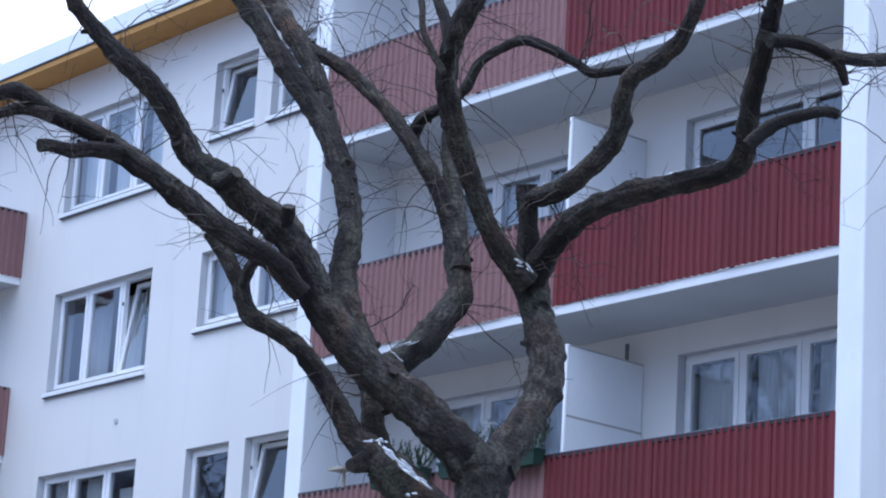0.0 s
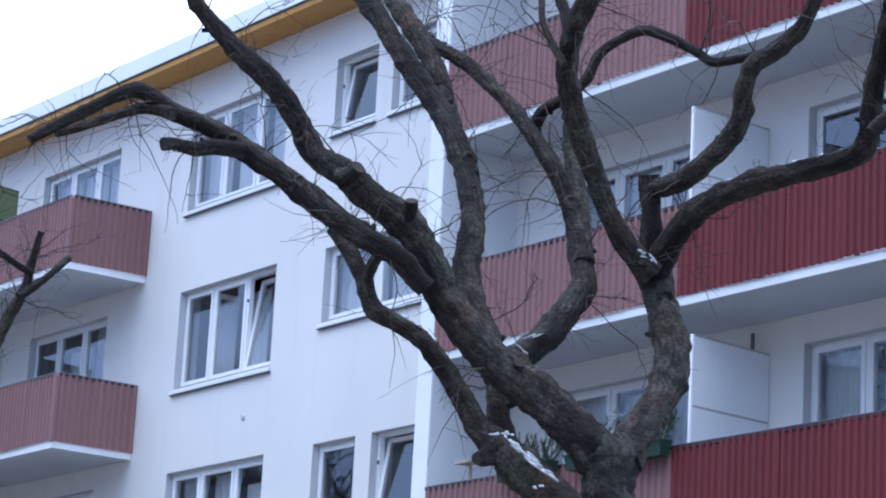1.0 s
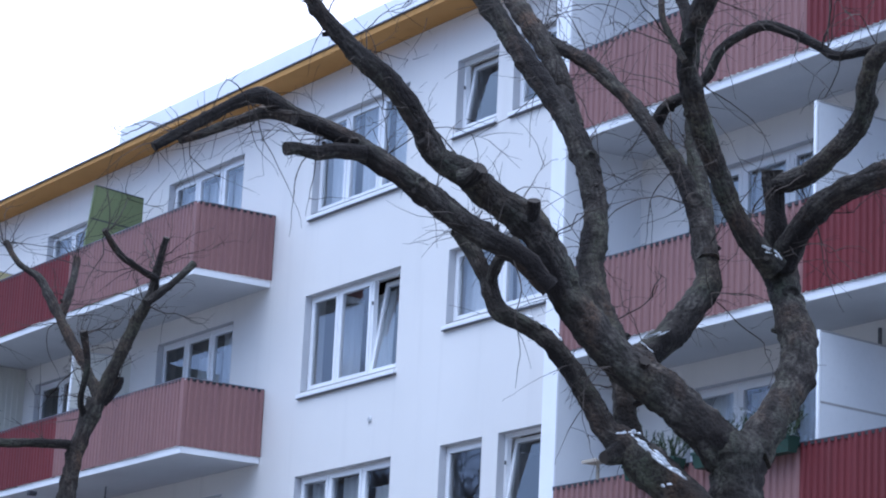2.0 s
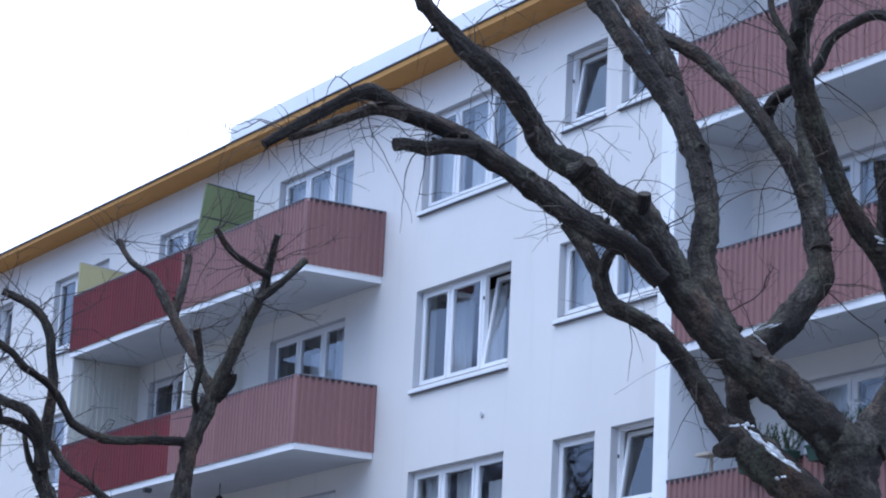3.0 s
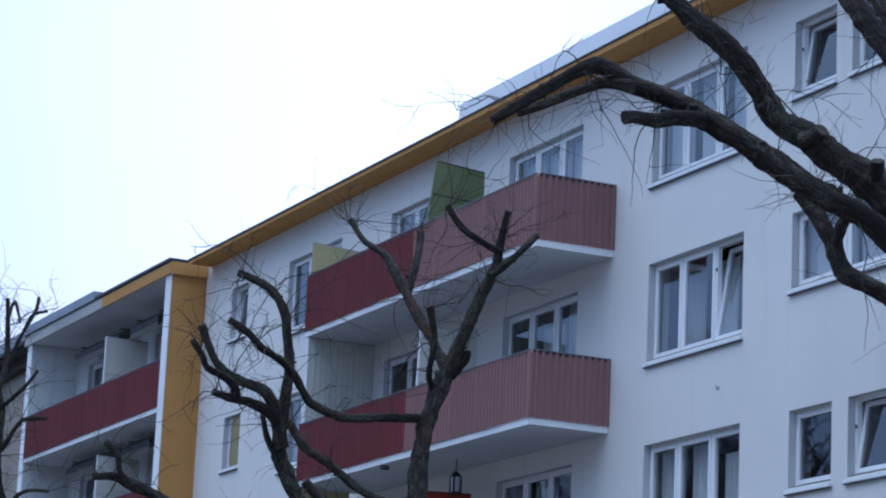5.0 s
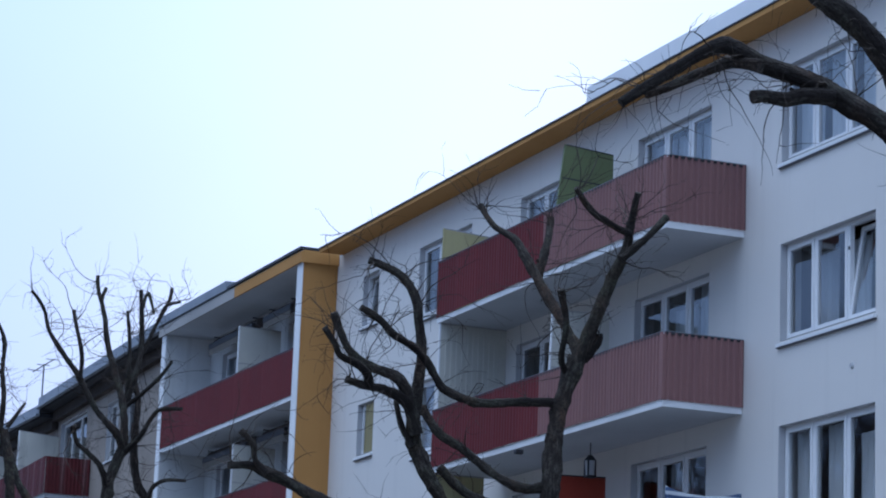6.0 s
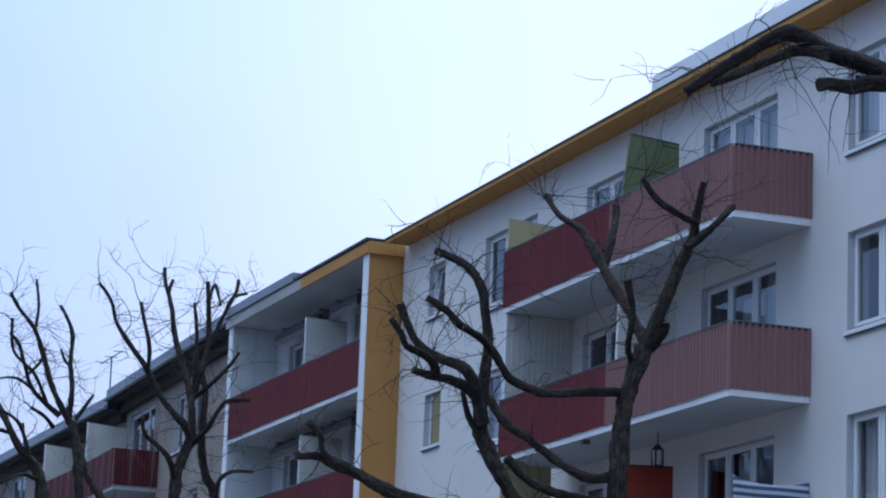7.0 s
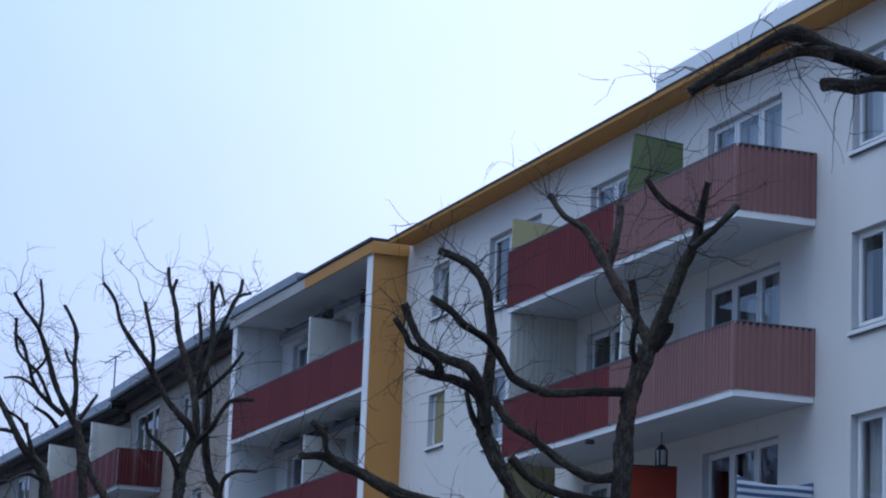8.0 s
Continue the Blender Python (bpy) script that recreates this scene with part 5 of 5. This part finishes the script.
def grow_twigs(tree, tufts, length, r, seed, droop, spurs=8.0, single=60):
    """Tufts of whips, crowded towards the pruned ends; the longest are parts, the finest one joined growth."""
    rng = random.Random(seed)
    whips, rest = [], []
    for name, path in tree["paths"]:
        if name == "trunk":
            continue
        total = sum((b[0] - a[0]).length for a, b in zip(path, path[1:]))
        thin = path[-1][1] < 0.06 and total > 0.5
        for _ in range(int(total * tufts * (1.35 if thin else 0.55) + rng.random())):
            start, d, t = bud_place(path, rng, 1.9)
            if start.z < 4.2 or (start.z < 6.0 and rng.random() < 0.5):
                continue
            for _ in range(rng.choice((1, 1, 2, 2, 3, 4))):
                way = d + t * rng.uniform(-0.2, 0.9) + Vector((rng.gauss(0, 0.5), rng.gauss(0, 0.5), rng.gauss(0.3, 0.5)))
                long = min(length * rng.expovariate(1.0) + 0.12, length * 2.4)
                whip = []
                hang = droop * rng.uniform(0.0, 1.9)
                twig(whip, start, way, long, r * (0.75 + 0.55 * long / length) * rng.uniform(0.8, 1.2), rng, hang)
                whips.append((long, whip))
        for _ in range(int(total * spurs)):
            start, d, t = bud_place(path, rng, 1.0)
            if start.z >= 4.2:
                twig(rest, start, d + t * rng.uniform(-0.3, 0.8), rng.uniform(0.03, 0.12), r, rng, 0.0, 1)
    whips.sort(key=lambda w: -w[0])
    for _, whip in whips[:single]:
        twig_mesh(tree, "twig", whip)
    for _, whip in whips[single:]:
        rest += whip
    tagged(twig_mesh(tree, "fine_growth", rest), "fine bare winter growth", "", "", "stuff")


def grow_spurs(tree, per_metre, seed):
    """Short gnarled stubs and knots left by pruning, each a part of the tree."""
    rng = random.Random(seed)
    for name, path in list(tree["paths"]):
        if name == "trunk":
            continue
        total = sum((b[0] - a[0]).length for a, b in zip(path, path[1:]))
        for _ in range(int(total * per_metre + rng.random())):
            i = rng.randrange(1, len(path) - 1)
            p, rad = path[i]
            t = (path[i + 1][0] - p).normalized()
            an = rng.uniform(0, 2 * math.pi)
            q = t.orthogonal().normalized()
            d = (q * math.cos(an) + t.cross(q) * math.sin(an) + t * rng.uniform(0.1, 0.8) + Vector((0, 0, 0.25))).normalized()
            r, ln = rad * rng.uniform(0.16, 0.34), rad * rng.uniform(1.15, 1.7)
            mid = p + d * ln * 0.6
            pts = [(*p, r * 1.5), (*mid, r * 1.05), (*(p + d * ln), r * rng.uniform(0.7, 1.0))]
            bm = bmesh.new()
            uv = bm.loops.layers.uv.new("UVMap")
            tube(bm, uv, spline(pts, 0.02), 8, 1.5, seed + i)
            me = bpy.data.meshes.new("stub")
            bm.to_mesh(me)
            bm.free()
            me.materials.append(BARK)
            me.materials.append(CUT)
            ob = new("stub", me)
            ob.parent = tree["root"]


def cut_scar(tree, at, f, way, size):
    """A healed pruning wound: a swollen collar of bark round a sunken dark face."""
    path = tree["paths"][at][1]
    p, rad = path[int(f * (len(path) - 1))]
    d = Vector(way).normalized()
    s = d.orthogonal().normalized()
    u = d.cross(s)
    bm = bmesh.new()
    rows = []
    for off, wide in ((0.55, 1.25), (0.9, 1.12), (1.12, 1.0), (1.2, 0.8), (1.14, 0.62), (1.0, 0.5)):
        row = []
        for k in range(16):
            an = math.pi * k / 8
            v = s * math.cos(an) + u * math.sin(an)
            w = 1 + 0.22 * noise.noise(v * 2.1 + p * 3)
            row.append(bm.verts.new(p + d * (rad * off + 0.012 * noise.noise(v * 3 + p)) + v * size * wide * w))
        rows.append(row)
    for a, b in zip(rows, rows[1:]):
        for k in range(16):
            bm.faces.new([a[k], a[(k + 1) % 16], b[(k + 1) % 16], b[k]])
    face = bm.faces.new(rows[-1])
    face.material_index = 1
    part("cut_scar", bm, [BARK, CUT], tree["root"], "", True)


for at, f, way, size in ((1, 0.66, (-0.5, -0.9, 0.2), 0.055), (1, 0.56, (0.2, -0.8, 0.9), 0.05), (1, 0.47, (0.3, -0.9, 0.5), 0.04), (1, 0.36, (0.5, -0.7, 0.6), 0.05),
                         (6, 0.42, (0.1, -1, 0.2), 0.06), (4, 0.55, (0.6, -0.9, 0.0), 0.045), (14, 0.33, (0, -0.7, 0.9), 0.05), (14, 0.62, (0.2, -0.9, -0.3), 0.045),
                         (2, 0.8, (0.3, -1, 0.1), 0.055), (18, 0.35, (0.2, -1, 0.3), 0.045), (18, 0.52, (0.2, -0.9, -0.3), 0.04), (9, 0.5, (-0.9, -0.6, 0.1), 0.045)):
    cut_scar(tree_a, at, f, way, size)
grow_spurs(tree_a, 1.5, 21)
grow_spurs(tree_b, 1.4, 22)
grow_spurs(tree_c, 1.0, 23)
grow_spurs(tree_d, 1.0, 24)
grow_twigs(tree_a, 4.8, 0.40, 0.0030, 5, 0.09, 13.0, 290)
grow_twigs(tree_b, 6.0, 0.34, 0.0034, 6, 0.03, 9.0, 60)
grow_twigs(tree_c, 4.6, 0.42, 0.0040, 7, 0.01, 6.0, 40)
grow_twigs(tree_d, 4.6, 0.42, 0.0042, 8, 0.01, 6.0, 40)
grow_twigs(tree_e, 3.0, 0.36, 0.0042, 9, 0.01, 6.0, 20)


# ---- tall bare trees across the street, mirrored in the window panes ----
def branch(out, p, d, length, r, rng, depth):
    pts, q, way = [], p.copy(), d.normalized()
    n = 5
    for i in range(n + 1):
        pts.append((q.copy(), r * (1 - 0.5 * i / n)))
        if depth and i >= (3 if depth == 5 else 1):
            for _ in range(1 if depth > 1 else 2):
                side = Vector((rng.uniform(-1, 1), rng.uniform(-1, 1), rng.uniform(-0.1, 0.8)))
                branch(out, q, way * 0.7 + side, length * rng.uniform(0.5, 0.72), r * 0.5, rng, depth - 1)
        way = (way + Vector((rng.gauss(0, 0.12), rng.gauss(0, 0.12), rng.gauss(0.05, 0.08)))).normalized()
        q = q + way * length / n
    out.append(pts)


rng = random.Random(41)
tall = tagged(empty("tall_tree", -38.0, -3.5, 0), "tall bare winter tree with a wide spreading crown", "tree", "tall trees across the street")
crown = []
branch(crown, Vector((0, 0, -0.1)), Vector((0, 0, 1)), 10.0, 0.26, rng, 5)
twig_mesh({"root": tall}, "trunk", crown[-1:])
tagged(twig_mesh({"root": tall}, "crown", crown[:-1]), "spreading bare crown", "", "", "stuff")
for k in range(1, 9):
    copy_thing(tall, pose(-38.0 - 8.2 * k, -3.5 + rng.uniform(-1.5, 1.0), 0, 0, 0, rng.uniform(0, 360)))


# ---- snow lying in the forks and on the upper sides of the large tree ----
def snow_patch(m, su, sw, sz, seed):
    """One thin ragged lump of old snow."""
    bm = bmesh.new()
    bmesh.ops.create_icosphere(bm, subdivisions=4, radius=1.0)
    shift = Vector((seed * 1.7, seed * 0.9, 0))
    for v in bm.verts:
        f = 0.85 + 0.75 * noise.noise(v.co * 1.6 + shift) + 0.45 * noise.noise(v.co * 4.5 + shift) + 0.2 * noise.noise(v.co * 11 + shift)
        v.co = Vector((v.co.x * su * f, v.co.y * sw * f, v.co.z * sz * (0.5 if v.co.z < 0 else 1.0) * (0.6 + 0.5 * f)))
    ob = link_mesh("snow_patch", bm, SNOW, None, True)
    ob.matrix_basis = m
    tagged(ob, "small patch of old snow lying on the bark", "snow", "snow in the tree")


rng = random.Random(77)
seed = 0
for u, w, z, su, sw, sz, tilt, count in ((-0.59, -0.28, 4.79, 0.05, 0.05, 0.03, 0, 3), (-0.50, -0.36, 4.69, 0.09, 0.06, 0.03, 38, 6), (-0.40, -0.40, 4.60, 0.10, 0.06, 0.03, 38, 6),
                                         (-0.31, -0.42, 4.52, 0.07, 0.06, 0.03, 30, 5), (-0.34, -0.45, 4.42, 0.03, 0.04, 0.035, 0, 2), (0.29, 0.15, 6.17, 0.045, 0.05, 0.018, 10, 3),
                                         (0.37, 0.15, 6.11, 0.03, 0.04, 0.02, 50, 2), (-0.53, -0.40, 5.37, 0.05, 0.03, 0.014, 35, 2), (-0.44, 0.10, 5.55, 0.07, 0.05, 0.018, -25, 3),
                                         (0.12, -0.10, 5.00, 0.05, 0.05, 0.014, 15, 3)):
    for _ in range(count * 2):
        seed += 1
        m = tree_a["root"].matrix_basis @ pose(u, w, z, 0, tilt, 0) @ pose(rng.gauss(0, 0.7) * su, rng.gauss(0, 0.8) * sw, rng.uniform(-0.2, 0.3) * sz)
        snow_patch(m, su * rng.uniform(0.14, 0.62), sw * rng.uniform(0.14, 0.55), sz * 0.26, seed)

# thin remnants along the tops of single limbs
for at, f0, f1, count in ((14, 0.22, 0.52, 9), (13, 0.08, 0.22, 4), (3, 0.62, 0.72, 3)):
    path = tree_a["paths"][at][1]
    for k in range(count):
        seed += 1
        i = int((f0 + (f1 - f0) * (k + rng.random()) / count) * (len(path) - 2))
        p, rad = path[i]
        t = (path[i + 1][0] - p).normalized()
        side = t.cross(Vector((0, 0, 1))).normalized()
        top = side.cross(t)
        q = p + top * rad * 1.0 - side * rad * rng.uniform(-0.1, 0.5)
        turn = Matrix((t, -side, top)).transposed().to_4x4()
        snow_patch(tree_a["root"].matrix_basis @ Matrix.Translation(q) @ turn, rng.uniform(0.015, 0.04), rng.uniform(0.012, 0.025), 0.012, seed)
